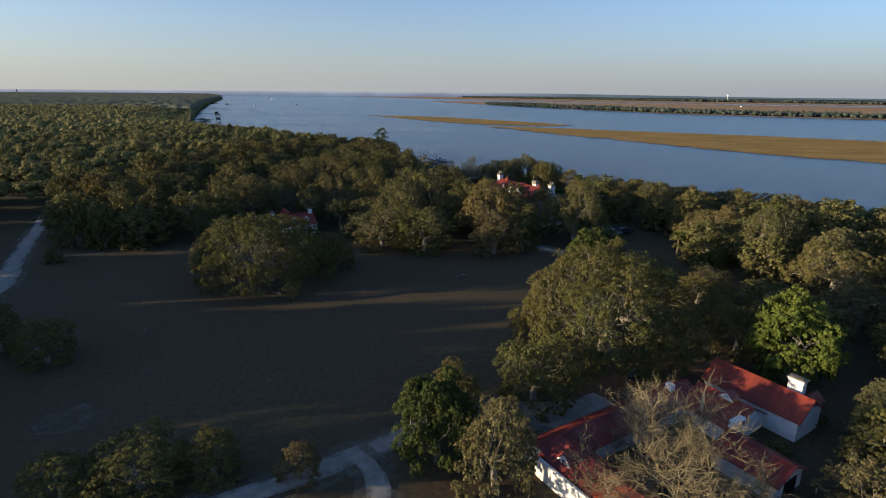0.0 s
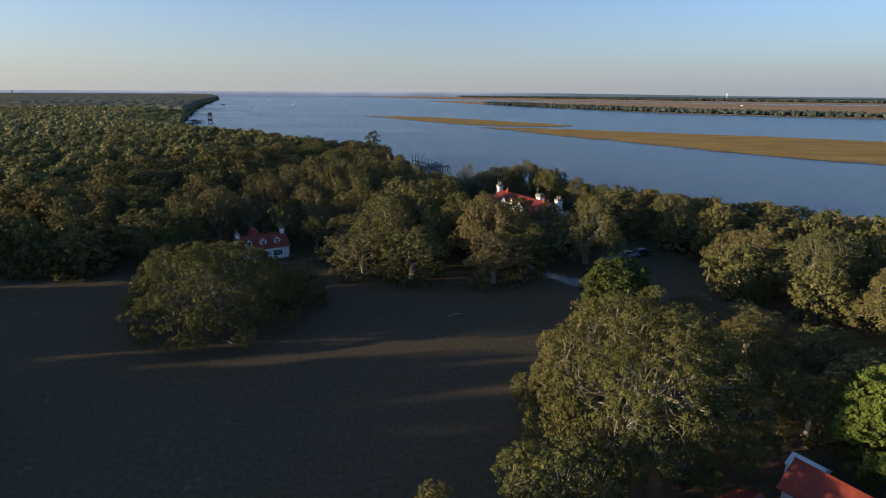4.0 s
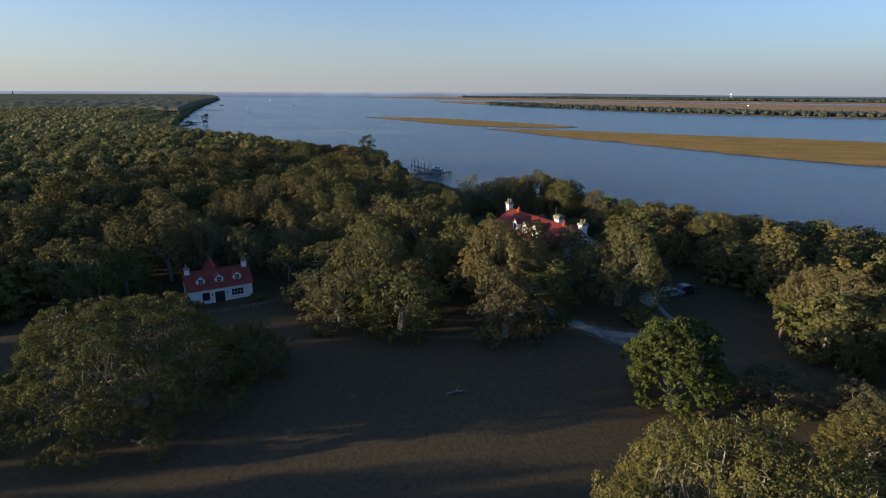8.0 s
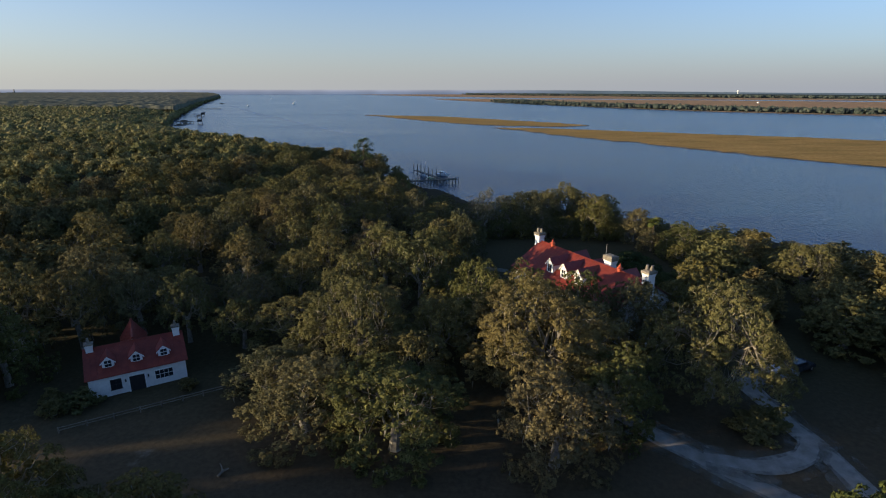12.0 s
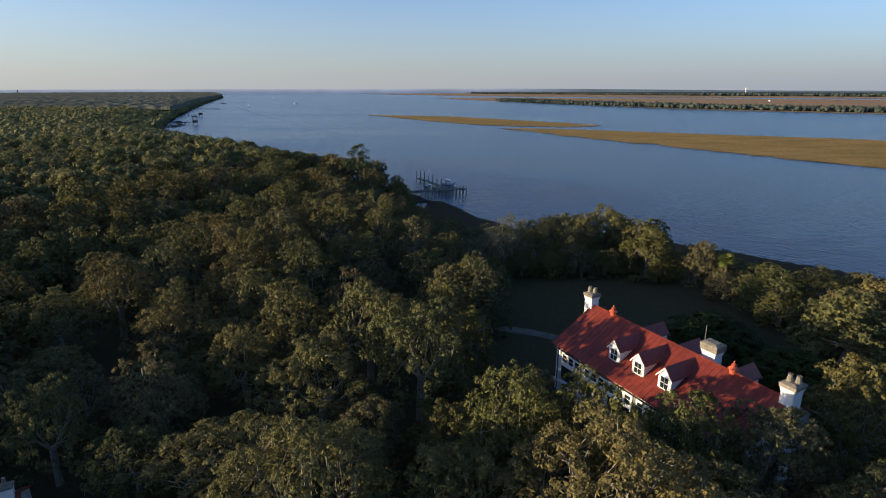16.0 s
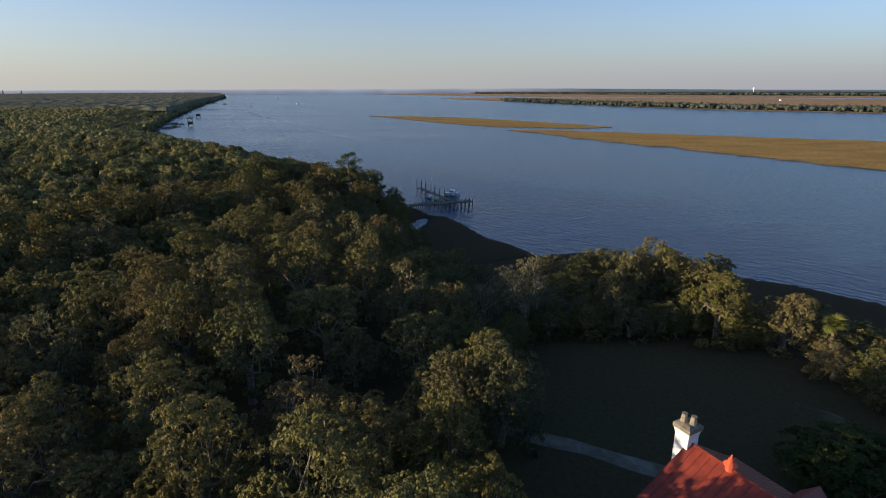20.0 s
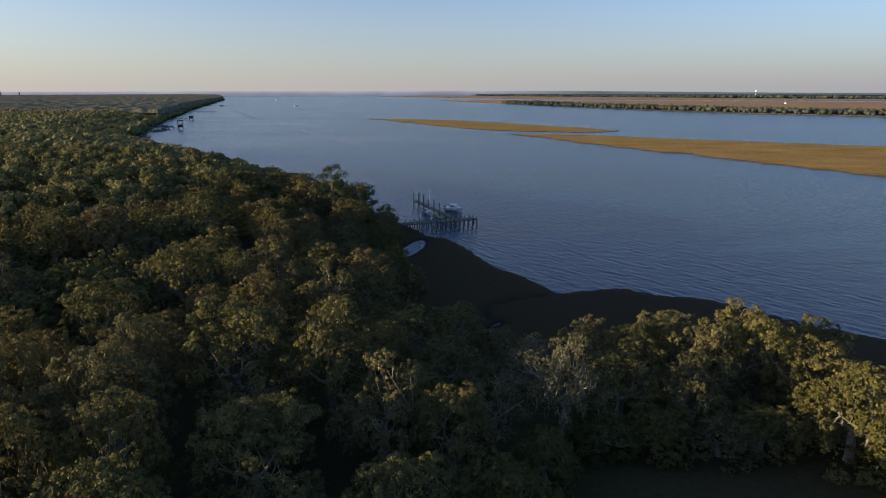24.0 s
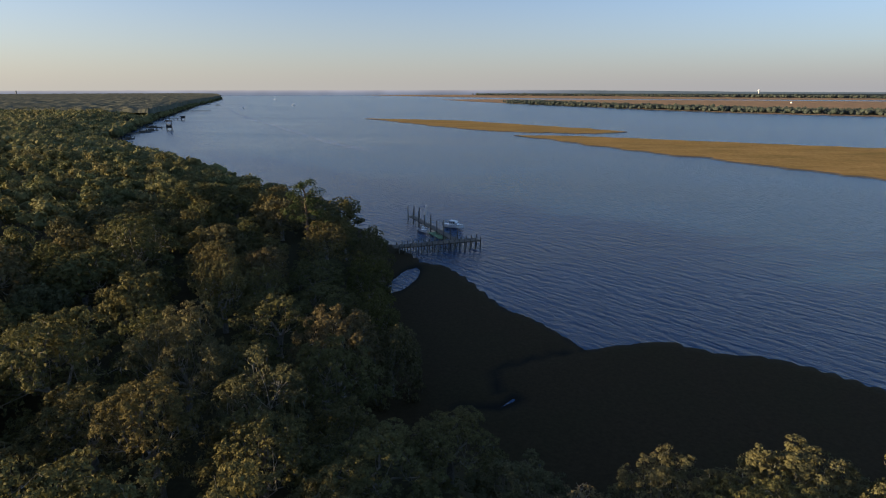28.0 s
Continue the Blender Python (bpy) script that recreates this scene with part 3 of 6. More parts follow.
flat_island("marsh_bar", [(-138, 1008), (-60, 980), (5, 950), (85, 862), (148, 785), (176, 744), (140, 722), (80, 735), (35, 757), (-33, 848), (-85, 935)], 0.5, MARSH, "low bar of golden marsh grass in the river")
flat_island("marsh_bar", [(54, 700), (84, 655), (109, 600), (155, 530), (190, 470), (212, 432), (250, 385), (300, 330), (520, 190), (700, 300), (520, 450), (410, 520), (330, 575), (266, 606), (215, 634), (152, 670), (105, 692)],
            0.5, MARSH, "long island of golden marsh grass in the river")
flat_island("marsh_shore", [(-60, 2540), (60, 2180), (185, 1900), (263, 1728), (397, 1415), (538, 1172), (709, 1022), (1100, 820), (2400, 400), (3000, 1200), (2100, 1800), (1400, 2150), (950, 2380), (450, 2500), (150, 2600)],
            0.9, MARSH_FAR, "tan marsh island with a belt of trees across the river")
flat_island("marsh_shore", [(-700, 4500), (-100, 3500), (350, 2900), (800, 2650), (1300, 2450), (2000, 2150), (3500, 1400), (4600, 1500), (4300, 2300), (2600, 4200), (1000, 4800)], 1.0, MARSH_FAR, "broad tan marsh on the far shore")
flat_island("far_forest", [(150, 4300), (790, 3720), (1420, 3080), (2000, 2650), (2500, 2200), (3300, 1500), (4300, 1700), (3700, 3150), (2400, 4200), (800, 4800), (200, 4880)], 9.0, HAZED_TREES, "low dark forest on the far shore, tinted for haze", "woods")


# ---------------------------------------------------------------- trees
def leaf_cloud(centres, radii, per, size, rng, up_bias=0.15, squash=0.8, heart=None, ragged=0.55):
    """Small leaf sprays on the skins of many round clumps, thickest on the side away from the crown's heart: vertices and triangles."""
    nc = len(centres)
    c = np.repeat(centres, per, 0)
    r = np.repeat(radii, per)[:, None]
    d = rng.normal(size=(nc * per, 3))
    d /= np.linalg.norm(d, axis=1)[:, None]
    d[:, 2] += up_bias * 2
    if heart is not None:
        out = c - (np.repeat(heart, per, 0) if np.ndim(heart) == 2 else np.array(heart))
        d += 0.85 * out / (np.linalg.norm(out, axis=1)[:, None] + 1e-6)
    d /= np.linalg.norm(d, axis=1)[:, None]
    p = c + d * r * rng.uniform(0.62, 1.3, (nc * per, 1)) * np.array([1, 1, squash])
    nrm = d + rng.normal(scale=ragged, size=d.shape)
    nrm /= np.linalg.norm(nrm, axis=1)[:, None]
    a = np.cross(nrm, rng.normal(size=d.shape))
    a /= np.linalg.norm(a, axis=1)[:, None]
    b = np.cross(nrm, a)
    s = size * rng.uniform(0.6, 1.4, (nc * per, 1))
    tri = np.stack([p - a * s, p + a * s * 0.55 + b * s * 0.75, p + a * s * 0.8 - b * s * 0.7 + nrm * s * 0.2], 1).reshape(-1, 3)
    return tri, np.arange(len(tri)).reshape(-1, 3)


ICO = bmesh.new()
bmesh.ops.create_icosphere(ICO, subdivisions=1, radius=1.0)
ICO_V = np.array([v.co[:] for v in ICO.verts])
ICO_F = np.array([[v.index for v in f.verts] for f in ICO.faces])
ICO.free()


OCT_V = np.array([(1, 0, 0), (-1, 0, 0), (0, 1, 0), (0, -1, 0), (0, 0, 1), (0, 0, -1)], float)
OCT_F = np.array([(0, 2, 4), (2, 1, 4), (1, 3, 4), (3, 0, 4), (2, 0, 5), (1, 2, 5), (3, 1, 5), (0, 3, 5)])


def hearts(centres, radii, rng, scale=0.66):
    v = (OCT_V[None] * (radii[:, None, None] * scale) * rng.uniform(0.8, 1.2, (len(centres), 6, 1)) + centres[:, None]).reshape(-1, 3)
    f = (OCT_F[None] + (np.arange(len(centres)) * 6)[:, None, None]).reshape(-1, 3)
    return v, f


def cores(centres, radii, rng, scale=0.66, squash=0.8):
    v = (ICO_V[None] * (radii[:, None, None] * scale) * rng.uniform(0.85, 1.15, (len(centres), len(ICO_V), 1)) * np.array([1, 1, squash]) + centres[:, None]).reshape(-1, 3)
    f = (ICO_F[None] + (np.arange(len(centres)) * len(ICO_V))[:, None, None]).reshape(-1, 3)
    return v, f


def leaf_mesh(name, sets, mat):
    """One mesh of several (vertices, faces) arrays."""
    verts, polys, off = [], [], 0
    for v, f in sets:
        verts.append(v)
        polys += (f + off).tolist()
        off += len(v)
    me = bpy.data.meshes.new(name)
    me.from_pydata(np.concatenate(verts).tolist(), [], polys)
    me.materials.append(mat)
    return me


def bough_set(rng, n, R, T, dome, low, size, lump=0.2, gaps=0.1):
    """Centres and radii of the cushions of foliage that make up a crown of reach R and top T: an uneven dome, with hanging boughs down to the height low."""
    cs, rs = [], []
    seed = rng.uniform(0, 50)
    golden = math.pi * (3 - math.sqrt(5))
    drop = (T - dome - low) / dome
    for i in range(n):
        zc = 1 - (i + 0.35) / n * (1 + min(0.9, 0.55 * drop + 0.1))
        th = i * golden + rng.uniform(-0.35, 0.35)
        rr = math.sqrt(max(0.0, 1 - zc * abs(zc) ** 0.6)) if zc > 0 else 1 - 0.25 * zc * zc
        d = Vector((rr * math.cos(th), rr * math.sin(th), zc))
        k = 1 + lump * 1.9 * noise.noise((d * 1.4) + Vector((seed, 0, 0))) + rng.uniform(-0.08, 0.05)
        if rng.random() < gaps * (1.6 if zc < 0.1 else 0.8):
            continue
        r = size * R * rng.uniform(0.7, 1.25) * (0.85 if zc < 0 else 1)
        z = T - dome + (dome * zc * k if zc > 0 else (T - dome - low) * zc / min(0.9, 0.55 * drop + 0.1))
        cs.append((d.x * (R - 0.8 * r) * k, d.y * (R - 0.8 * r) * k, z - 0.55 * r * max(0.0, zc)))
        rs.append(r)
    cs, rs = np.array(cs), np.array(rs)
    cs[:, :2] *= R / np.percentile(np.hypot(cs[:, 0], cs[:, 1]) + 0.85 * rs, 92)
    cs[:, 2] += (T - np.max(cs[:, 2] + 0.8 * rs)) * np.clip((cs[:, 2] - low) / (T - dome), 0, 1)
    return cs, rs


def lobe_clumps(rng, lobes, radii, per, heart):
    """Foliage clumps over the upper and outer faces of the cushions."""
    c = np.repeat(lobes, per, 0)
    r = np.repeat(radii, per)
    d = rng.normal(size=c.shape)
    d /= np.linalg.norm(d, axis=1)[:, None]
    out = c - np.array(heart)
    d += 0.6 * out / np.linalg.norm(out, axis=1)[:, None]
    d[:, 2] += 0.3
    d /= np.linalg.norm(d, axis=1)[:, None]
    return c + d * (r * rng.uniform(0.62, 0.98, len(r)))[:, None] * np.array([1, 1, 0.74]), r * rng.uniform(0.2, 0.36, len(r)), c


def join_tube(bm, points, radii, sides, root):
    """A side branch, welded to the stem by one sliver so that the limb stays one piece."""
    n = len(bm.verts)
    add_tube(bm, points, radii, sides)
    bm.verts.ensure_lookup_table()
    near = min((bm.verts[k] for k in range(root)), key=lambda v: (v.co - bm.verts[n].co).length)
    bm.faces.new((near, bm.verts[n], bm.verts[n + 1]))


def crooked(rng, a, b, n, wild):
    """Points of a wandering branch from a to b."""
    pts, ln = [], (b - a).length
    for k in range(n + 1):
        p = a.lerp(b, k / n)
        if 0 < k < n:
            p += Vector(rng.normal(scale=wild * ln, size=3))
        pts.append(p)
    return pts


def limb_mesh(rng, start, end, r0, lobes, twigs, stout=1.0):
    """A crooked limb whose branches run into its cushions and end in fine twigs over their skins."""
    bm = bmesh.new()
    s, e = Vector(start), Vector(end)
    pts = crooked(rng, s, e, 5, 0.05)
    pts[2].z += 0.06 * (e - s).length
    add_tube(bm, pts, [r0 * (1 - 0.75 * k / 5) for k in range(6)], 5)
    root = len(bm.verts)
    for c, r in lobes:
        c = Vector(c)
        along = rng.uniform(0.35, 0.95) * 5
        q = pts[int(along)].lerp(pts[int(along) + 1], along % 1)
        end2 = c - (c - s).normalized() * 0.35 * r
        mid = q.lerp(end2, 0.5) - Vector((0, 0, 0.12 * (end2 - q).length)) + Vector(rng.normal(scale=0.06 * (end2 - q).length, size=3))
        if c.z < s.z + 0.8:
            continue
        join_tube(bm, [q, mid, end2], [r0 * 0.26, r0 * 0.2, r0 * 0.12], 4, root)
        for k in range(int(twigs) + (rng.random() < twigs % 1)):
            d = Vector(rng.normal(size=3)) + Vector((0, 0, 0.5)) + 0.8 * (c - s).normalized()
            d.normalize()
            tip = c + Vector((d.x, d.y, d.z * 0.8)) * r * rng.uniform(0.95, 1.12)
            run = crooked(rng, end2 + Vector(rng.normal(scale=0.3 * r, size=3)), tip, 5, 0.12)
            join_tube(bm, run, [r0 * stout * f for f in (0.13, 0.12, 0.11, 0.09, 0.07, 0.04)], 3, root)
    me = bpy.data.meshes.new("limb")
    bm.to_mesh(me)
    bm.free()
    return me


def oak_variant(seed, R, T, n, per_lobe, per, leaf, mat, bark, limbs=5, trunk_h=3.0, moss=0, dome=5.0, low=3.0, size=0.28, lump=0.2, gaps=0.1, twigs=3.0, stout=1.0):
    """Meshes of one live oak: (trunk, [limb, ...], crown, trunk height)."""
    rng = np.random.default_rng(seed)
    heart = (0, 0, T - dome - 1.0)
    lobes, lr = bough_set(rng, n, R, T, dome, low, size, lump, gaps)
    cs, rs, hs = lobe_clumps(rng, lobes, lr, per_lobe, heart)
    inner = hs - 0.3 * np.repeat(lr, per_lobe)[:, None] * np.array([0, 0, 1.0])
    sets = [leaf_cloud(cs, rs, per, leaf, rng, 0.16, 0.8, inner, 0.42), leaf_cloud(lobes - np.array([0, 0, 0.15]) * lr[:, None], lr * 0.55, 16 + 2 * per_lobe, 0.06 + leaf * 1.5, rng, 0.2, 0.7),
            leaf_cloud(lobes * np.array([0.72, 0.72, 1.0]) - np.array([0, 0, 0.9]) * lr[:, None], lr * 0.9, 12, 0.08 + leaf * 1.6, rng, 0.2, 0.7)]
    if moss:
        verts, faces = [], []
        for i in rng.integers(0, len(lobes), moss):
            d = rng.normal(size=3)
            d /= np.linalg.norm(d)
            p = lobes[i] + d * np.array([1, 1, 0.3]) * lr[i] * 0.85 - np.array([0, 0, 0.3 * lr[i]])
            ln, w, th = rng.uniform(0.35, 1.0), rng.uniform(0.05, 0.14), rng.uniform(0, math.pi)
            o = len(verts)
            for q in range(3):
                a = th + q * math.pi * 2 / 3
                verts.append((p[0] + w * math.cos(a), p[1] + w * math.sin(a), p[2] + 0.2))
            verts.append((p[0] + rng.normal(scale=0.1), p[1] + rng.normal(scale=0.1), p[2] - ln))
            faces += [(o, o + 1, o + 3), (o + 1, o + 2, o + 3), (o + 2, o, o + 3)]
        sets.append((np.array(verts), np.array(faces)))
    crown = leaf_mesh("crown", sets, mat)
    if moss:
        crown.materials.append(MOSS)
        crown.polygons.foreach_set("material_index", [0] * (len(crown.polygons) - 3 * moss) + [1] * (3 * moss))
    bm = bmesh.new()
    lean = Vector((rng.uniform(-0.6, 0.6), rng.uniform(-0.6, 0.6), 0))
    rt = 0.045 * R + 0.18
    add_tube(bm, [(0, 0, -0.5), (0, 0, 0.3), lean * 0.5 + Vector((0, 0, trunk_h * 0.6)), lean + Vector((0, 0, trunk_h))], [rt * 1.6, rt * 1.15, rt, rt * 0.95], 8)
    top = lean + Vector((0, 0, trunk_h * 0.9))
    trunk = bpy.data.meshes.new("trunk")
    bm.to_mesh(trunk)
    bm.free()
    trunk.materials.append(BARK)
    ls = []
    turn = rng.uniform(0, math.tau)
    own = [[] for _ in range(limbs)]
    for c, r in zip(lobes, lr):
        own[int(((math.atan2(c[1], c[0]) - turn) % math.tau) / math.tau * limbs) % limbs].append((c, r))
    for k in range(limbs):
        th = turn + (k + 0.5) * math.tau / limbs + rng.uniform(-0.15, 0.15)
        rr = R * rng.uniform(0.55, 0.72)
        me = limb_mesh(rng, top, (rr * math.cos(th), rr * math.sin(th), T - dome + dome * rng.uniform(0.0, 0.35)), rt * 0.42, own[k], twigs, stout)
        me.materials.append(bark)
        ls.append(me)
    return trunk, ls, crown, trunk_h


def plant(name, meshes, x, y, scale, turn, label, category="tree", group="", zs=1.0, most=1.2):
    """Sets a tree; past the greatest upward stretch of its crown, the trunk grows longer instead."""
    trunk, limbs, crown, trunk_h = meshes
    ob = thing(name, pose(x, y, height(x, y), 0, 0, turn) @ Matrix.Diagonal((scale, scale, scale, 1)), label, category, group)
    up = min(zs, most)
    lift = (zs - up) * 11.5
    for nm, me in [("trunk", trunk)] + [("limb", l) for l in limbs] + [("crown", crown)]:
        p = new(nm, me)
        p.parent = ob
        p.matrix_basis = Matrix.Diagonal((1, 1, up + lift / trunk_h, 1)) if nm == "trunk" else Matrix.Translation((0, 0, lift)) @ Matrix.Diagonal((1, 1, up, 1))
    return ob


GREAT = [oak_variant(11 + i, 14.0, 13.2, 180, 11, 66, 0.088, LEAF_GREAT, BARK_PALE, 9, 3.6, 60, 8.8, 1.0, 0.142, 0.16, 0.01, (1.6, 2.8)[i], 1.2) for i in range(2)]
BIG = [oak_variant(21 + i, 10.0, 14.0, 120, 10, 50, 0.098, LEAF_OAK, BARK_PALE, 7, 4.6, 44, 7.5, 3.8, 0.155, 0.23, 0.05, 2.4, 1.3) for i in range(2)]
OAKS = [oak_variant(31 + i, 6.0, 11.5, 46, 9, 48, 0.098, (LEAF_OAK, LEAF_OAK, LEAF_MOSSY)[i % 3], BARK_PALE, 4, 4.2, (24, 30, 70)[i % 3], 5.8, 2.4, 0.225, 0.24, 0.1, 1.0) for i in range(6)]
EDGE_OAKS = [oak_variant(41 + i, 6.0, 11.5, 84, 7, 42, 0.096, (LEAF_EDGE_SHADED, LEAF_MOSSY, LEAF_EDGE_SHADED)[i % 3], BARK_PALE, 4, 3.4, 30, 5.8, 0.3, 0.205, 0.22, 0.04, 0.5) for i in range(3)]
OAKS_MID = [oak_variant(61 + i, 6.0, 11.5, 36, 7, 15, 0.215, (LEAF_OAK, LEAF_OAK, LEAF_MOSSY)[i % 3], BARK_PALE, 2, 4.2, 0, 5.8, 2.2, 0.255, 0.24, 0.07, 0.25) for i in range(5)]
EDGE_MID = [oak_variant(51 + i, 6.0, 11.5, 60, 7, 13, 0.2, LEAF_OAK, BARK_PALE, 2, 3.0, 0, 5.8, 0.3, 0.24, 0.22, 0.03, 0.1) for i in range(3)]
SPARSE = [oak_variant(71, 6.0, 11.5, 26, 5, 22, 0.11, LEAF_MOSSY, BARK_PALE, 6, 4.0, 90, 6.0, 4.0, 0.28, 0.3, 0.1, 6)]
HOLLIES = [oak_variant(84, 6.0, 11.0, 46, 15, 48, 0.135, LEAF_BROAD_SHADED, BARK, 4, 3.2, 0, 5.6, 1.6, 0.27, 0.16, 0.04, 0)]
GREENS = [oak_variant(81, 6.0, 11.0, 46, 15, 60, 0.135, LEAF_GREEN, BARK, 4, 3.2, 0, 5.6, 1.6, 0.27, 0.14, 0.04, 0)]
CEDARS = [oak_variant(91 + i, 6.0, 9.4, 44, 14, 48, 0.13, LEAF_CEDAR, BARK, 2, 2.0, 0, 5.6, 1.0, 0.27, 0.22, 0.06, 0) for i in range(2)]
SHRUBS = [oak_variant(95 + i, 2.0, 2.9, 14, 7, 22, 0.1, LEAF_OAK, BARK, 3, 0.6, 0, 1.8, 0.3, 0.34, 0.25, 0.0, 0) for i in range(2)]

placed = []


def blocked(px, py, margin=0.0):
    """True in clearings, on the water and on the marsh."""
    bad = heights(px, py) < np.where(py > 420, 1.0, 3.0)
    for poly in (LAWN, YARD, CARPARK, HOUSE_LAWN, PATHSIDE, OAK_SIDE):
        bad |= poly_distance(poly, px, py) > -margin
    return bad


def key_tree(x, y, r, top, kind="oak", turn=None):
    """A tree whose crown reaches r out from (x, y) and stands up to the height top."""
    g = height(x, y)
    i = len(placed)
    placed.append((x, y, r))
    table, base_r, base_h, name, label = {
        "great": (GREAT, 14.0, 13.2, "live_oak", "huge spreading live oak with olive crown on pale limbs"),
        "big": (BIG, 10.0, 14.0, "live_oak", "large live oak with a domed olive crown on pale limbs"),
        "oak": (OAKS, 6.0, 11.5, "live_oak", "spreading live oak with olive leaves, pale limbs and grey moss"),
        "edge": (EDGE_OAKS, 6.0, 11.5, "live_oak", "live oak with olive boughs hanging to the ground"),
        "sparse": (SPARSE, 6.0, 11.5, "live_oak", "thin-leaved live oak with bare pale branches and moss"),
        "green": (GREENS, 6.0, 11.0, "magnolia", "dense bright green broadleaf tree beside the service house"),
        "broadleaf": (HOLLIES, 6.0, 11.0, "broadleaf_tree", "dark green broadleaf tree behind the main house"),
        "cedar": (CEDARS, 6.0, 9.4, "cedar_tree", "dark green cedar with a bushy crown on the lawn edge"),
        "shrub": (SHRUBS, 2.0, 2.9, "shrub", "small dark rounded shrub on the grass"),
    }[kind]
    if kind == "oak" and blocked(np.array([x]), np.array([y]), 7.0)[0]:
        table = EDGE_OAKS
    s = r / base_r
    return plant(name, table[i % len(table)], x, y, s, (i * 77) % 360 if turn is None else turn, label, "shrub" if kind == "shrub" else "tree", "", (top - g) / base_h / s, {"great": 1.4, "cedar": 2.2, "green": 2.2}.get(kind, 1.5))


for row in [(-32.5, 96, 12.8, 20.5, "great"), (23, 69, 12.9, 22.8, "great"), (44, 61.3, 5.4, 19.6, "green"),
            (-0.2, 44.7, 4.2, 17, "cedar"), (5, 41, 3.9, 17.6, "edge"), (10.7, 55, 5.0, 16.4, "edge"), (1.3, 50.5, 3.2, 15.6, "edge"),
            (36.5, 36.5, 4.6, 13.8, "oak"), (43, 42.5, 5.2, 14.6, "oak"), (41, 33, 5, 14, "oak"), (47.5, 48.5, 4.6, 14.5, "oak"),
            (-27, 40.5, 4.6, 13.3, "oak"), (-21, 42, 3, 13, "oak"), (-12.8, 41.6, 2.2, 12.2, "oak"), (-33, 39, 3, 12.5, "oak"),
            (-22, 104, 4.6, 15, "edge"), (-46.5, 103.5, 4.2, 14.5, "edge"), (-51.5, 63.5, 4, 14, "oak"), (-60, 66.5, 3.5, 15, "oak"), (-80, 105.5, 2.2, 11, "shrub")]:
    key_tree(*row)
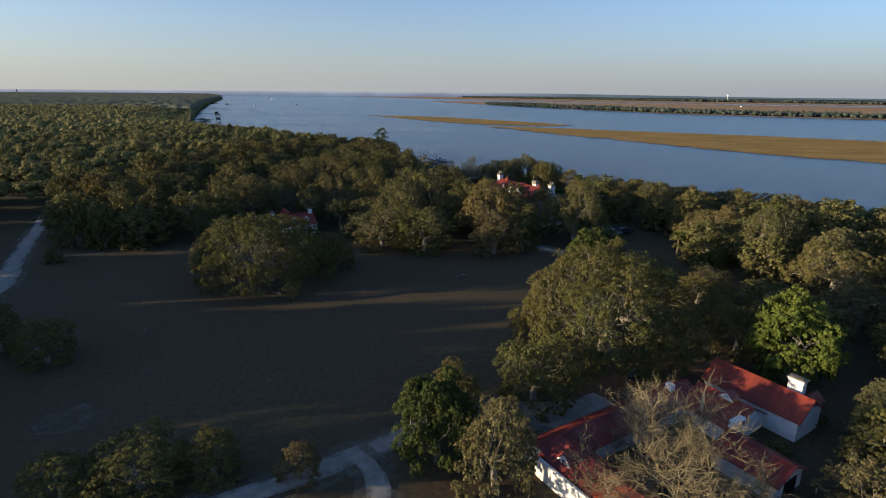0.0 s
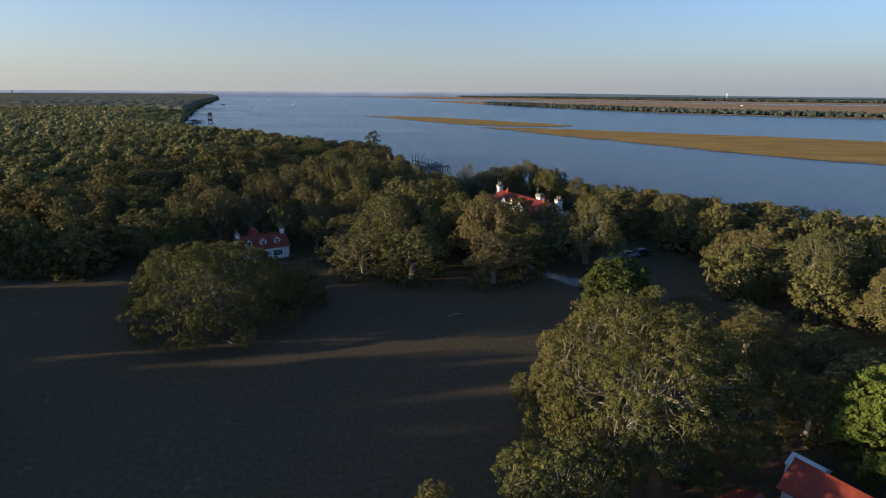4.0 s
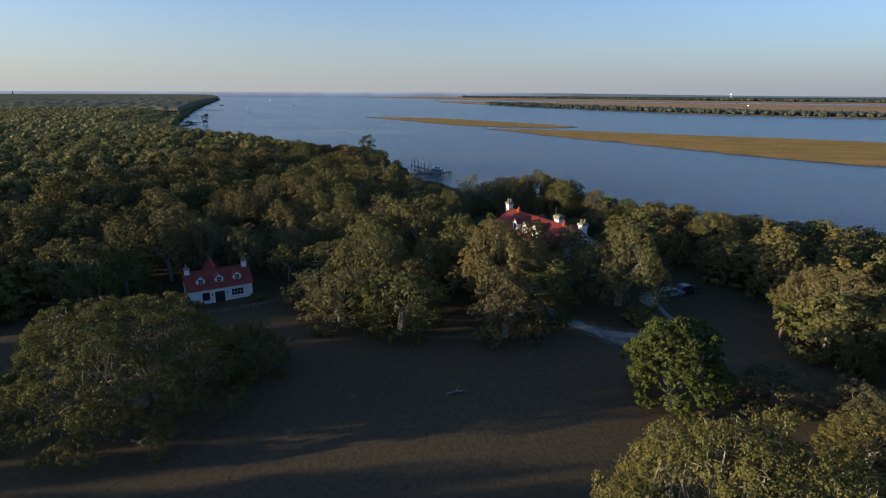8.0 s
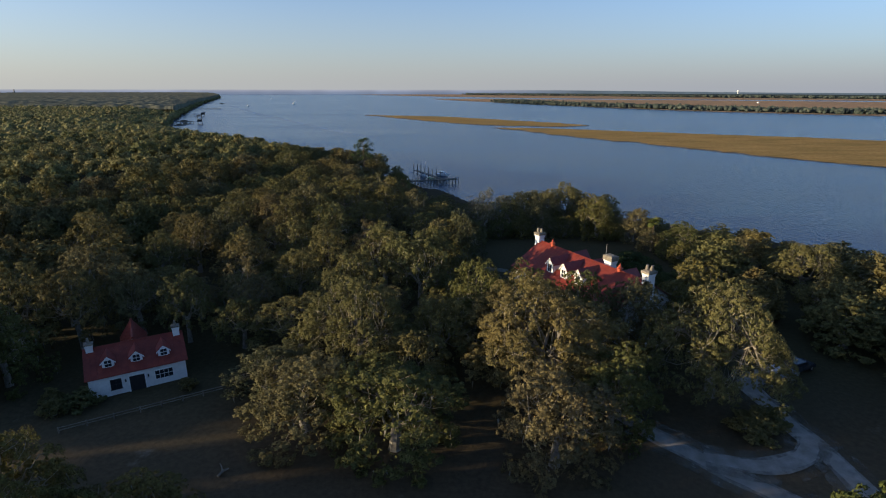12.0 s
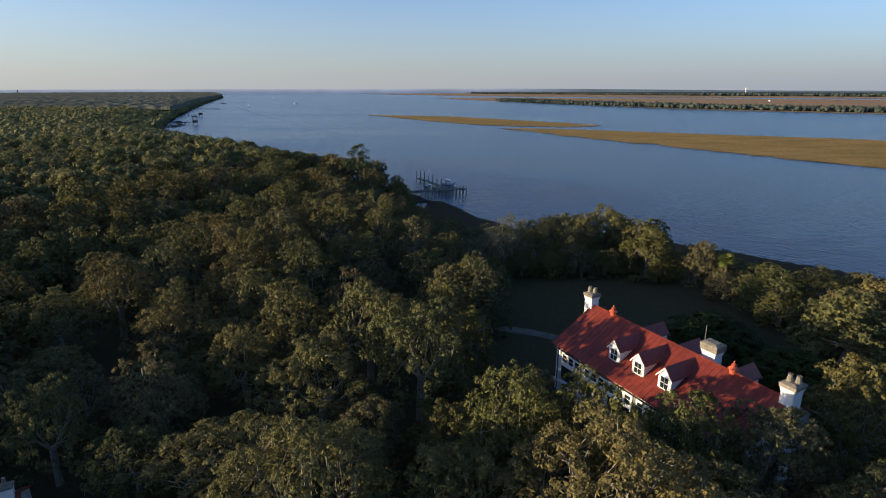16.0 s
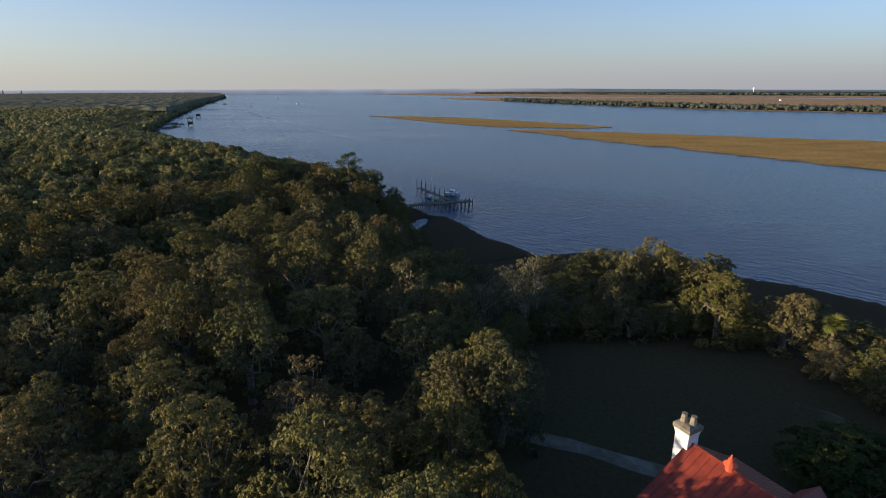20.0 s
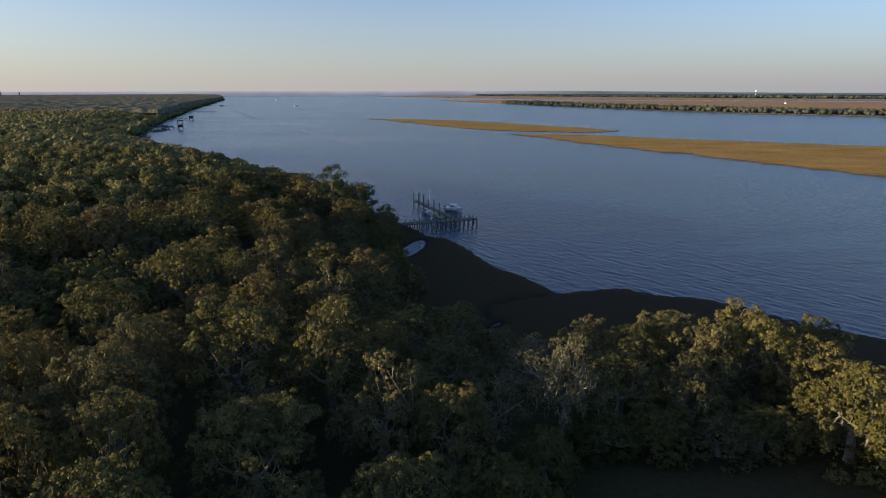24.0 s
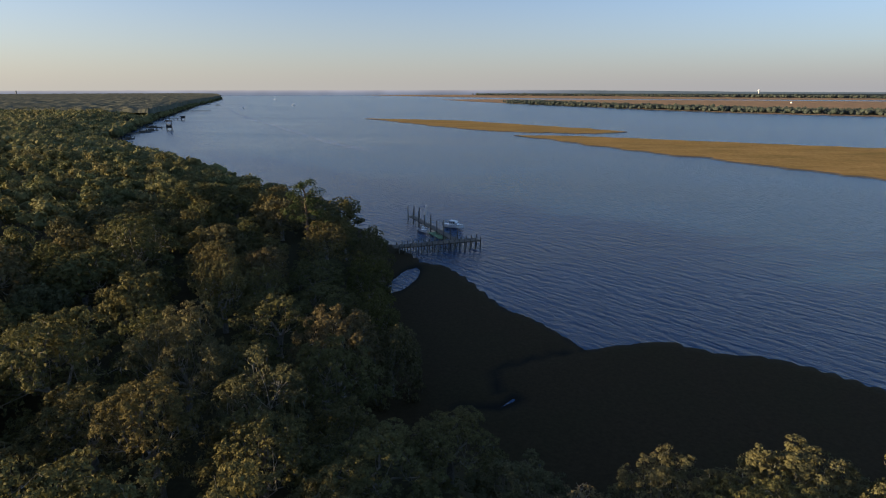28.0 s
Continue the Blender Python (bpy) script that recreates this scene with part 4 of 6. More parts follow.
for row in [(29.3, 97, 6.6, 18, "cedar"), (53.8, 101, 2.2, 13.4, "cedar"), (-9.8, 132, 7.8, 21.2, "big"), (-4, 117, 7.4, 17.8, "edge"), (-3, 151, 5.8, 21.8, "oak"), (-9.5, 158.5, 6, 21.6, "oak"), (12.5, 128.5, 10.8, 22.4, "big"), (40.8, 158, 5.4, 12.4, "broadleaf"),
            (32.2, 126.8, 8.6, 22.2, "big"), (18.5, 119.8, 5.0, 17.8, "oak"), (36.3, 142.5, 6, 20, "oak"), (60.5, 117, 7.4, 18, "big"), (67, 107, 9, 21, "big"), (68, 88, 8, 18.5, "big"), (63, 75, 6, 15.5, "edge"), (64, 160, 7.4, 17.4, "big"),
            (37.6, 197.3, 5.3, 18.0, "edge"), (45.8, 195, 4.4, 16.2, "edge"), (35.6, 166.0, 6.2, 13.2, "broadleaf"), (51, 181, 5.4, 16, "edge"), (5, 173, 4.4, 20.4, "oak"), (0, 172, 4.4, 18.4, "oak"), (3.8, 178, 3.8, 18, "edge"),
            (-19.9, 161.3, 5.2, 20.4, "oak"), (-27.5, 144.5, 4.4, 20, "oak"), (-57, 138, 5.6, 20.5, "oak"), (-49.5, 138.5, 4.8, 19.5, "oak"), (-43.5, 143, 5, 19, "oak"), (-35.5, 140.5, 3.8, 18.4, "oak"), (-22.5, 152.5, 4.4, 18.6, "oak"), (-14.3, 171.7, 4.6, 18.6, "oak"), (-27.4, 169.7, 5.2, 19.3, "oak"),
            (-23, 180, 5.6, 20, "oak"), (-31.5, 194, 5.6, 21.6, "oak"), (-23.4, 203.5, 6.6, 21.8, "oak"), (-13.2, 203, 5.6, 22, "oak"), (-7, 195, 5.0, 20.4, "oak"), (-32.5, 184.5, 4.8, 21, "oak"), (-26.5, 187, 4.4, 20.6, "oak"),
            (-28, 227.5, 6, 21.6, "oak"), (-40, 226, 6.4, 21.6, "oak"), (-45.5, 190, 6.4, 20.4, "oak"), (-44.3, 178, 5.4, 20.4, "oak"), (-47.5, 171, 5.4, 20, "oak"), (-54.5, 266, 6.5, 22.4, "oak"),
            (-52.3, 147, 6.4, 20, "oak"), (-60.2, 128, 6.6, 19, "oak"), (-67.7, 172, 6.4, 20.4, "oak"), (-68, 227, 6.4, 20, "oak"), (-14.4, 232, 6, 15.8, "oak"),
            (10.7, 200, 4.4, 20, "sparse"), (26, 213, 6.4, 17, "oak"), (32.5, 208, 5.6, 19.6, "oak"), (37, 212.5, 5.2, 17.2, "oak"), (3.5, 200, 4.4, 15.4, "sparse"), (17.5, 204, 5, 15.6, "oak"), (24, 201.5, 4, 16.8, "oak"), (27, 206.5, 5, 18.4, "oak"), (21, 208.5, 4.6, 17.4, "oak"), (37, 203, 5, 18, "oak"), (41.5, 206, 5, 17, "oak"), (-1, 208, 5.4, 15, "oak"), (9, 210, 5.4, 14.6, "sparse"), (17, 213.5, 5.2, 15, "oak"),
            (5.8, 139, 5.6, 20.8, "oak"), (8.5, 149, 3.6, 14.8, "oak"), (11.5, 137, 5.2, 21.0, "oak"), (18.5, 136.5, 5.4, 20.2, "oak"), (25.5, 136.5, 5.2, 19.8, "oak"), (1.5, 158, 4.0, 18.6, "oak"), (44, 86, 5.2, 13.2, "edge"), (49, 93.5, 4.6, 12.4, "edge"), (52.5, 81, 5.5, 13.6, "edge"), (43.5, 77.5, 3.6, 12.4, "edge"), (41, 97, 4.2, 12.6, "edge"), (14, 198.5, 3.6, 12.6, "edge"), (19.5, 198.5, 3.4, 12.8, "edge"), (25.5, 198, 3.6, 13, "edge"), (30, 198.8, 3.4, 13.4, "edge"), (40.5, 196, 3.6, 13.6, "edge"), (47, 186.5, 3.6, 13, "edge"), (50, 175.5, 3.6, 13, "edge"), (8, 194, 3.4, 13, "edge"), (56, 171, 5, 15.5, "edge"), (59, 182, 5, 15, "edge"), (45, 216, 5.4, 15, "oak"),
            (-3.5, 184, 5.2, 17.2, "oak"), (4, 188, 4.4, 14.4, "edge"), (-20, 303, 4.5, 11, "oak"), (-19, 290, 4.5, 12, "oak"), (-17, 276, 4.8, 12.5, "oak"), (-13, 258, 5, 12, "oak"), (-9, 246, 4.8, 12, "oak")]:
    key_tree(*row)


# the woods round the clearings: every tree a thing of its own
rng = np.random.default_rng(5)
N = 16000
cx, cy, cr = rng.uniform(-230, 150, N), rng.uniform(28, 420, N), 3.9 + 3.4 * rng.beta(1.3, 1.6, N)
ok = ~blocked(cx, cy, 1.0)
ok &= ~((np.hypot(cx + 37.5, cy - 130) < 12.0) | (np.hypot(cx - 52, cy - 55) < 11) | (np.hypot(cx + 33, cy - 293) < 6) | (np.hypot(cx - 32, cy - 114) < 10) | ((cx > -75) & (cx < 0) & (cy < 50)))
spots = []
cells = {}
for x, y, r in placed:
    cells.setdefault((int(x // 16), int(y // 16)), []).append((x, y, r))
for x, y, r in zip(cx[ok], cy[ok], cr[ok]):
    if abs(x) > 60 + 0.75 * y:
        continue
    i, j = int(x // 16), int(y // 16)
    near = [q for a in (i - 1, i, i + 1) for b in (j - 1, j, j + 1) for q in cells.get((a, b), ())]
    if all((x - a) ** 2 + (y - b) ** 2 > (0.68 * (r + c)) ** 2 for a, b, c in near):
        cells.setdefault((i, j), []).append((x, y, r))
        spots.append((x, y, r))
bank = poly_distance(INNER, np.array([q[0] for q in spots]), np.array([q[1] for q in spots]))


def wood_height(x, y, r, b):
    """How tall a tree of the wood grows: lower towards the bank and downriver, raised in the unseen west to shade the
    lawn.
    """
    tall = 6.4 + 0.55 * r + rng.uniform(-1.6, 2.8) if x > -75 and y < 235 else 8.2 + 0.6 * r + rng.uniform(-3.2, 2.8)
    if -8 < x < 30 and 197 < y < 240:
        return 7.6 + rng.uniform(-1.0, 1.6)
    if -52 < x < -16 and 118 < y < 152:
        return 7.0 + rng.uniform(-0.8, 1.4)
    # western trees, mostly unseen, raised to shade the lawn; low gap passes one streak
    if -190 < x < -84 and y < 120 + 0.18 * (x + 100):
        return 8.5 if 67 < y - 0.18 * (x + 100) < 76 else 16.5 + rng.uniform(-1.0, 2.0)
    if y > 420 or x < -160:
        return (11.0 + 0.3 * (tall - 11.0)) * min(1.0, 0.32 + b / 85.0)
    if -58 < x < 0 and 262 < y < 330:
        return tall * 0.74
    if -60 < x < 0 and 228 < y < 330:
        return tall * 0.82
    if -45 < x < -10 and 165 < y < 222:
        return tall * 1.12
    if 5 < x < 54 and 183 < y < 240:
        return 9.0 + rng.uniform(-1, 1)
    if x >= 54:
        return tall * min(1.0, 0.42 + b / 110.0)
    if y > 300 and x > -330:
        return tall * min(1.0, 0.34 + b / 85.0)
    return tall * min(1.0, 0.7 + b / 60.0)


order = sorted(range(len(spots)), key=lambda k: abs(spots[k][0] + 5) + 0.3 * max(0, spots[k][1] - 200))
at_edge = blocked(np.array([q[0] for q in spots]), np.array([q[1] for q in spots]), 10.0)
rest = []
for n, k in enumerate(order):
    x, y, r = spots[k]
    tall = wood_height(x, y, r, bank[k])
    if n >= 285:
        rest.append((x, y, r, tall))
        continue
    table = (EDGE_OAKS if at_edge[k] else OAKS) if n < 60 else EDGE_MID if at_edge[k] else OAKS_MID
    plant("live_oak", table[int(rng.integers(len(table)))], x, y, r / 6.0, float(rng.uniform(0, 360)), "live oak in the woods with a dense olive crown",
          "tree", "oaks of the wood", tall / 11.5 / (r / 6.0), 1.6 if at_edge[k] else 1.2)

# farther woods on this bank: nobody could count them
def far_woods(name, pts, label, per=14, leaf=1.1, mat=FOREST, k=6, core=0.9):
    rg = np.random.default_rng(9)
    cs, rs = [], []
    for x, y, r, tall in pts:
        g = height(x, y) if k > 8 else PLATEAU - 0.3
        for q in range(k):
            a, d = rg.uniform(0, math.tau), r * 0.75 * math.sqrt((q + 0.5) / k)
            cr = r * rg.uniform(0.75, 1.15) * 1.0 / math.sqrt(k)
            cs.append((x + d * math.cos(a), y + d * math.sin(a), g + tall - cr - (d / r) ** 2 * tall * 0.55 - rg.uniform(0, 0.12) * tall))
            rs.append(cr)
    cs, rs = np.array(cs), np.array(rs)
    me = leaf_mesh(name, [leaf_cloud(cs, rs, per, leaf, rg, 0.2, 0.8, None, 0.35), cores(cs, rs, rg, core)], mat)
    return tagged(new(name, me), label, "woods", kind="stuff")


far_woods("side_woods", rest, "dense olive live oak woods either side of the clearings", 56, 0.42, FOREST, 12, 0.7)
M = 26000
fx, fy = rng.uniform(-1000, 380, M), rng.uniform(-60, 1000, M)
# reaches left past the view: unseen trees added for shade on the lawn
keep = (fx > -0.95 * fy - 260) & ~blocked(fx, fy, 2.0)
keep &= ~((np.abs(fx) <= 60 + 0.75 * fy) & (fx > -230) & (fx < 150) & (fy > 28) & (fy < 420))
keep &= ~((fx > -120) & (fx < 30) & (fy < 36))
fx, fy = fx[keep], fy[keep]
bankf = poly_distance(INNER, fx, fy)
fx, fy, bankf = fx[bankf > 1.5], fy[bankf > 1.5], bankf[bankf > 1.5]
fr = rng.uniform(6.0, 10.0, len(fx))
taken, far = {}, []
for x, y, r, b in zip(fx, fy, fr, bankf):
    i, j = int(x // 14), int(y // 14)
    if all((x - a) ** 2 + (y - b) ** 2 > 84 for p in (i - 1, i, i + 1) for q in (j - 1, j, j + 1) for a, b in taken.get((p, q), ())):
        taken.setdefault((i, j), []).append((x, y))
        far.append((x, y, r, wood_height(x, y, r, b)))
far_woods("far_woods", far, "endless olive woods along the river bank", 18, 0.6, FOREST, 7, 0.85)

# the woods out to the horizon as one rolling canopy, haze put into its colour
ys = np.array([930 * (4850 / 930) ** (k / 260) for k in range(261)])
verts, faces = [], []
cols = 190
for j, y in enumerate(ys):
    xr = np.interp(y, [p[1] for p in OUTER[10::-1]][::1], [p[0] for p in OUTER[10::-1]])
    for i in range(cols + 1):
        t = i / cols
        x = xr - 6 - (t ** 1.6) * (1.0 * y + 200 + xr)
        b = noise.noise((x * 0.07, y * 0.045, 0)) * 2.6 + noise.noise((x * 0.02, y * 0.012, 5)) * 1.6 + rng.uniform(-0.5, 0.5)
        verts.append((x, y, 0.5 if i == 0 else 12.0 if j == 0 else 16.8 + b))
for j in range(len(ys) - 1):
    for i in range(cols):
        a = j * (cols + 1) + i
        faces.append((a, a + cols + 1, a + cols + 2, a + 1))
canopy = mesh_object("forest_canopy", verts, faces, HAZED_CANOPY, smooth=True)
tagged(canopy, "forest canopy reaching to the horizon, lightened for haze", "woods", kind="stuff")


def tree_belt(name, line, depth, count, hgt, label, mat=FOREST, seed=3):
    """A belt of far trees along a line."""
    rg = np.random.default_rng(seed)
    cs, rs = [], []
    for _ in range(count):
        t = rg.uniform(0, len(line) - 1)
        i = min(int(t), len(line) - 2)
        p = Vector(line[i]).lerp(Vector(line[i + 1]), t - i)
        r = hgt * rg.uniform(0.24, 0.5)
        cs.append((p.x + rg.uniform(-depth, depth), p.y + rg.uniform(-depth, depth), r * rg.uniform(0.8, 1.6)))
        rs.append(r)
    cs, rs = np.array(cs), np.array(rs)
    me = leaf_mesh(name, [leaf_cloud(cs, rs, 8, hgt * 0.13, rg), cores(cs, rs, rg, 0.95, 1.0)], mat)
    return tagged(new(name, me), label, "woods", kind="stuff")


tree_belt("bank_trees", [(-296, 633), (-364, 785), (-496, 1110), (-704, 1660), (-1080, 2722)], 6, 900, 9.5, "trees leaning over the upriver bank", seed=8)
tree_belt("island_trees", [(195, 1985), (275, 1770), (410, 1470), (560, 1240), (740, 1090), (1150, 900), (1900, 660)], 42, 3400, 10.0, "belt of dark trees on the marsh island, tinted for haze", HAZED_TREES)
tree_belt("shore_trees", [(180, 4320), (790, 3740), (1420, 3100), (2000, 2670), (2500, 2220), (3300, 1520)], 60, 2600, 15, "long dark tree line of the far shore, tinted for haze", HAZED_TREES)


# ---------------------------------------------------------------- buildings
def strip_mesh(line, w, h):
    """A standing seam: a thin rib that follows a line of (y, z)."""
    bm = bmesh.new()
    lo = [bm.verts.new((s, y, z)) for y, z in line for s in (-w, w)]
    hi = [bm.verts.new((s, y, z + h)) for y, z in line for s in (-w, w)]
    for i in range(len(line) - 1):
        a = 2 * i
        bm.faces.new((hi[a], hi[a + 1], hi[a + 3], hi[a + 2]))
        bm.faces.new((lo[a], hi[a], hi[a + 2], lo[a + 2]))
        bm.faces.new((lo[a + 1], lo[a + 3], hi[a + 3], hi[a + 1]))
    me = bpy.data.meshes.new("seam")
    bm.to_mesh(me)
    bm.free()
    return me


def gable_block(house, x0, x1, y0, y1, base, eave, ridge, roof_mat, over=0.35, flare=0.0, seams=0.6, turn=None, ridge_at=None, wall_mat=None):
    """Walls and a gabled roof, ridge along local x; turn puts the block elsewhere in the house."""
    ym = (y0 + y1) / 2 if ridge_at is None else ridge_at
    t = turn or Matrix.Identity(4)
    wall = part("wall", add_prism(bmesh.new(), [(y0, base), (y0, eave), (ym, ridge - 0.06), (y1, eave), (y1, base)], x0, x1), wall_mat or STUCCO, house)
    wall.matrix_basis = t

    def slope(ya):
        k = (ridge - eave) / (ym - ya)
        s = -1 if ya < ym else 1
        out = [(ym, ridge), (ya - s * 1.0 * (0 if not flare else 1), eave + abs(k) * (1.0 if flare else 0)), (ya + s * over, eave - abs(k) * over * (1 - flare))]
        return out if flare else [out[0], out[2]]
    f, b = slope(y0), slope(y1)
    th = 0.09
    prof = f[::-1] + b[1:]
    outline = [(y, z + 0.10) for y, z in prof] + [(y, z + 0.10 - th) for y, z in prof[::-1]]
    roof = part("roof", add_prism(bmesh.new(), outline, x0 - over, x1 + over), roof_mat, house)
    roof.matrix_basis = t
    if seams:
        for line in (f, b):
            me = strip_mesh([(y, z + 0.10) for y, z in line], 0.022, 0.028)
            me.materials.append(roof_mat)
            n = int((x1 - x0 + 2 * over) / seams)
            for i in range(n + 1):
                o = new("seam", me)
                o.parent = roof
                o.location.x = x0 - over + 0.03 + i * (x1 - x0 + 2 * over - 0.06) / n
        cap = part("ridge_cap", add_prism(bmesh.new(), [(ym - 0.16, ridge + 0.08), (ym, ridge + 0.19), (ym + 0.16, ridge + 0.08)], x0 - over, x1 + over), roof_mat, roof)
    return wall, roof


def window(parent, m, w, h, cols=2, rows=3, shutters=False, frame_mat=None, name="window"):
    """A window on a wall: m puts its foot's centre on the wall, x along it, -y out of it."""
    bm = bmesh.new()
    t = 0.08
    for a in ((-w / 2 - t, -w / 2, 0, h), (w / 2, w / 2 + t, 0, h), (-w / 2 - t, w / 2 + t, h, h + t), (-w / 2 - t - 0.05, w / 2 + t + 0.05, -t, 0)):
        add_box(bm, a[0], a[1], -0.07, 0.02, a[2], a[3])
    win = part(name, bm, frame_mat or WHITE_PAINT, parent)
    win.matrix_basis = m
    box("pane", -w / 2, w / 2, -0.015, 0.03, 0, h, GLASS, win)
    bm = bmesh.new()
    for i in range(1, cols):
        x = -w / 2 + w * i / cols
        add_box(bm, x - 0.02, x + 0.02, -0.04, -0.014, 0, h)
    for j in range(1, rows):
        z = h * j / rows
        add_box(bm, -w / 2, w / 2, -0.042, -0.016, z - 0.02, z + 0.02)
    if cols > 1 or rows > 1:
        part("muntin", bm, frame_mat or WHITE_PAINT, win)
    else:
        bm.free()
    return win


def chimney(parent, x, y, z0, z1, w, d, pots=2, cap=0.5):
    """A stuccoed stack with a flared cement cap and pots."""
    cap = 0.85 if w == 1.5 else cap
    bm = bmesh.new()
    vs = []
    for z, k in ((z0, 1.0), (z1 - cap - 0.5, 0.94), (z1 - cap, 1.12)):
        vs.append([bm.verts.new((x + sx * w / 2 * k, y + sy * d / 2 * k, z)) for sx, sy in ((-1, -1), (1, -1), (1, 1), (-1, 1))])
    for a, b in zip(vs, vs[1:]):
        for i in range(4):
            bm.faces.new((a[i], a[(i + 1) % 4], b[(i + 1) % 4], b[i]))
    bm.faces.new(vs[0][::-1]), bm.faces.new(vs[-1])
    st = part("chimney", bm, STUCCO, parent)
    bm = bmesh.new()
    rings = [[bm.verts.new((x + sx * w * k, y + sy * d * k, z)) for sx, sy in ((-1, -1), (1, -1), (1, 1), (-1, 1))] for z, k in ((z1 - cap, 0.6), (z1 - 0.16, 0.62), (z1 - 0.02, 0.34))]
    for a, b in zip(rings, rings[1:]):
        for i in range(4):
            bm.faces.new((a[i], a[(i + 1) % 4], b[(i + 1) % 4], b[i]))
    bm.faces.new(rings[0][::-1]), bm.faces.new(rings[-1])
    part("chimney_cap", bm, CONCRETE, st, "weathered cement cap")
    for i in range(pots):
        px = x + (i - (pots - 1) / 2) * w * 0.5
        r = min(w, d) * 0.2
        part("chimney_pot", add_lathe(bmesh.new(), [(r * 1.15, z1 - 0.06), (r, z1 + 0.25), (r * 0.8, z1 + 0.55), (r * 0.95, z1 + 0.62)], 8, (px, y + (0.12 if i % 2 else -0.12), 0)), CONCRETE, st)
    return st


def dormer(house, x, yf, yb, zf, ze, zr, w, roof_mat, win=(0.95, 1.25), name="dormer", flip=False):
    """A gabled dormer whose face stands at yf and whose ridge runs back to yb."""
    body = part(name, add_prism(bmesh.new(), [(x - w / 2, zf), (x - w / 2, ze), (x, zr - 0.05), (x + w / 2, ze), (x + w / 2, zf)], yf, yb, "y"), WHITE_PAINT, house)
    s = -1 if yf < yb else 1
    o = 0.18
    k = (zr - ze) / (w / 2)
    prof = [(x - w / 2 - o, ze - k * o), (x, zr), (x + w / 2 + o, ze - k * o)]
    outline = [(a, z + 0.09) for a, z in prof] + [(a, z) for a, z in prof[::-1]]
    part("dormer_roof", add_prism(bmesh.new(), outline, yf + s * o, yb, "y"), roof_mat, body)
    for e in (-1, 1):
        rake = [(x + e * (w / 2 + o), ze - k * o), (x, zr), (x, zr - 0.16), (x + e * (w / 2 + o), ze - k * o - 0.16)]
        part("rake_board", add_prism(bmesh.new(), rake, yf + s * (o + 0.03), yf + s * (o - 0.03), "y"), WHITE_PAINT, body)
    m = pose(x, yf + s * 0.005, zf + 0.32) @ (Matrix.Identity(4) if s < 0 else pose(0, 0, 0, 0, 0, 180))
    bm = bmesh.new()
    t = 0.09
    ww, hh = win
    for a in ((-ww / 2 - t, -ww / 2, 0, hh), (ww / 2, ww / 2 + t, 0, hh), (-ww / 2 - t, ww / 2 + t, hh, hh + t), (-ww / 2 - t, ww / 2 + t, -t, 0), (-0.012, 0.012, 0, hh), (-ww / 2, ww / 2, hh / 2 - 0.025, hh / 2 + 0.025)):
        add_box(bm, a[0], a[1], -0.06, 0.0, a[2], a[3])
    part("window_frame", bm, WHITE_PAINT, body).matrix_basis = m
    part("pane", add_box(bmesh.new(), -ww / 2, ww / 2, -0.02, 0.0, 0, hh), GLASS, body).matrix_basis = m
    return body


def finial(parent, x, y, z):
    part("roof_vent", add_lathe(bmesh.new(), [(0.32, z - 0.15), (0.3, z + 0.25), (0.5, z + 0.32), (0.42, z + 0.4), (0.2, z + 0.62), (0.22, z + 0.75), (0.1, z + 0.85), (0.04, z + 1.1)], 10, (x, y, 0)), ROOF_TILE, parent, "orange-red clay roof vent")


# the main house: two storeys, red seamed roof, three chimneys
GH = 7.4
main = thing("main_house", pose(12.5, 157.0, GH, 0, 0, -61.4), "two-storey white stucco house with red metal roof", "house")
LX, WY, EAVE, RIDGE = 22.7, 12.1, 6.6, 10.0
gable_block(main, -0.2, LX - 0.3, 0.45, WY - 0.45, -0.4, EAVE, RIDGE, ROOF, 0.5, 0.35, 0.62)
for cxx, cyy, top, w, d, pots in ((-0.95, WY / 2, 11.6, 1.2, 1.2, 2), (14.5, 7.3, 11.5, 1.5, 1.2, 0), (LX + 0.1, WY / 2, 11.8, 1.15, 1.35, 2)):
    chimney(main, cxx, cyy, 0 if pots else 7.5, top, w, d, pots)
for dx in (7.35, 10.6, 13.85):
    dormer(main, dx, 1.75, 6.0, 7.25, 8.95, 9.85, 1.5, ROOF_DARK, (0.9, 1.2))
for dx in (6.2, 10.9, 16.9):
    dormer(main, dx, WY - 2.0, 6.6, 7.2, 8.7, 9.6, 1.7, ROOF_DARK)
finial(main, 2.6, WY / 2, RIDGE + 0.1)
finial(main, 17.6, WY / 2, RIDGE + 0.1)
part("antenna", add_tube(bmesh.new(), [(13.6, 7.2, 8.5), (13.6, 7.2, 12.9)], [0.04, 0.025], 5), METAL, main)
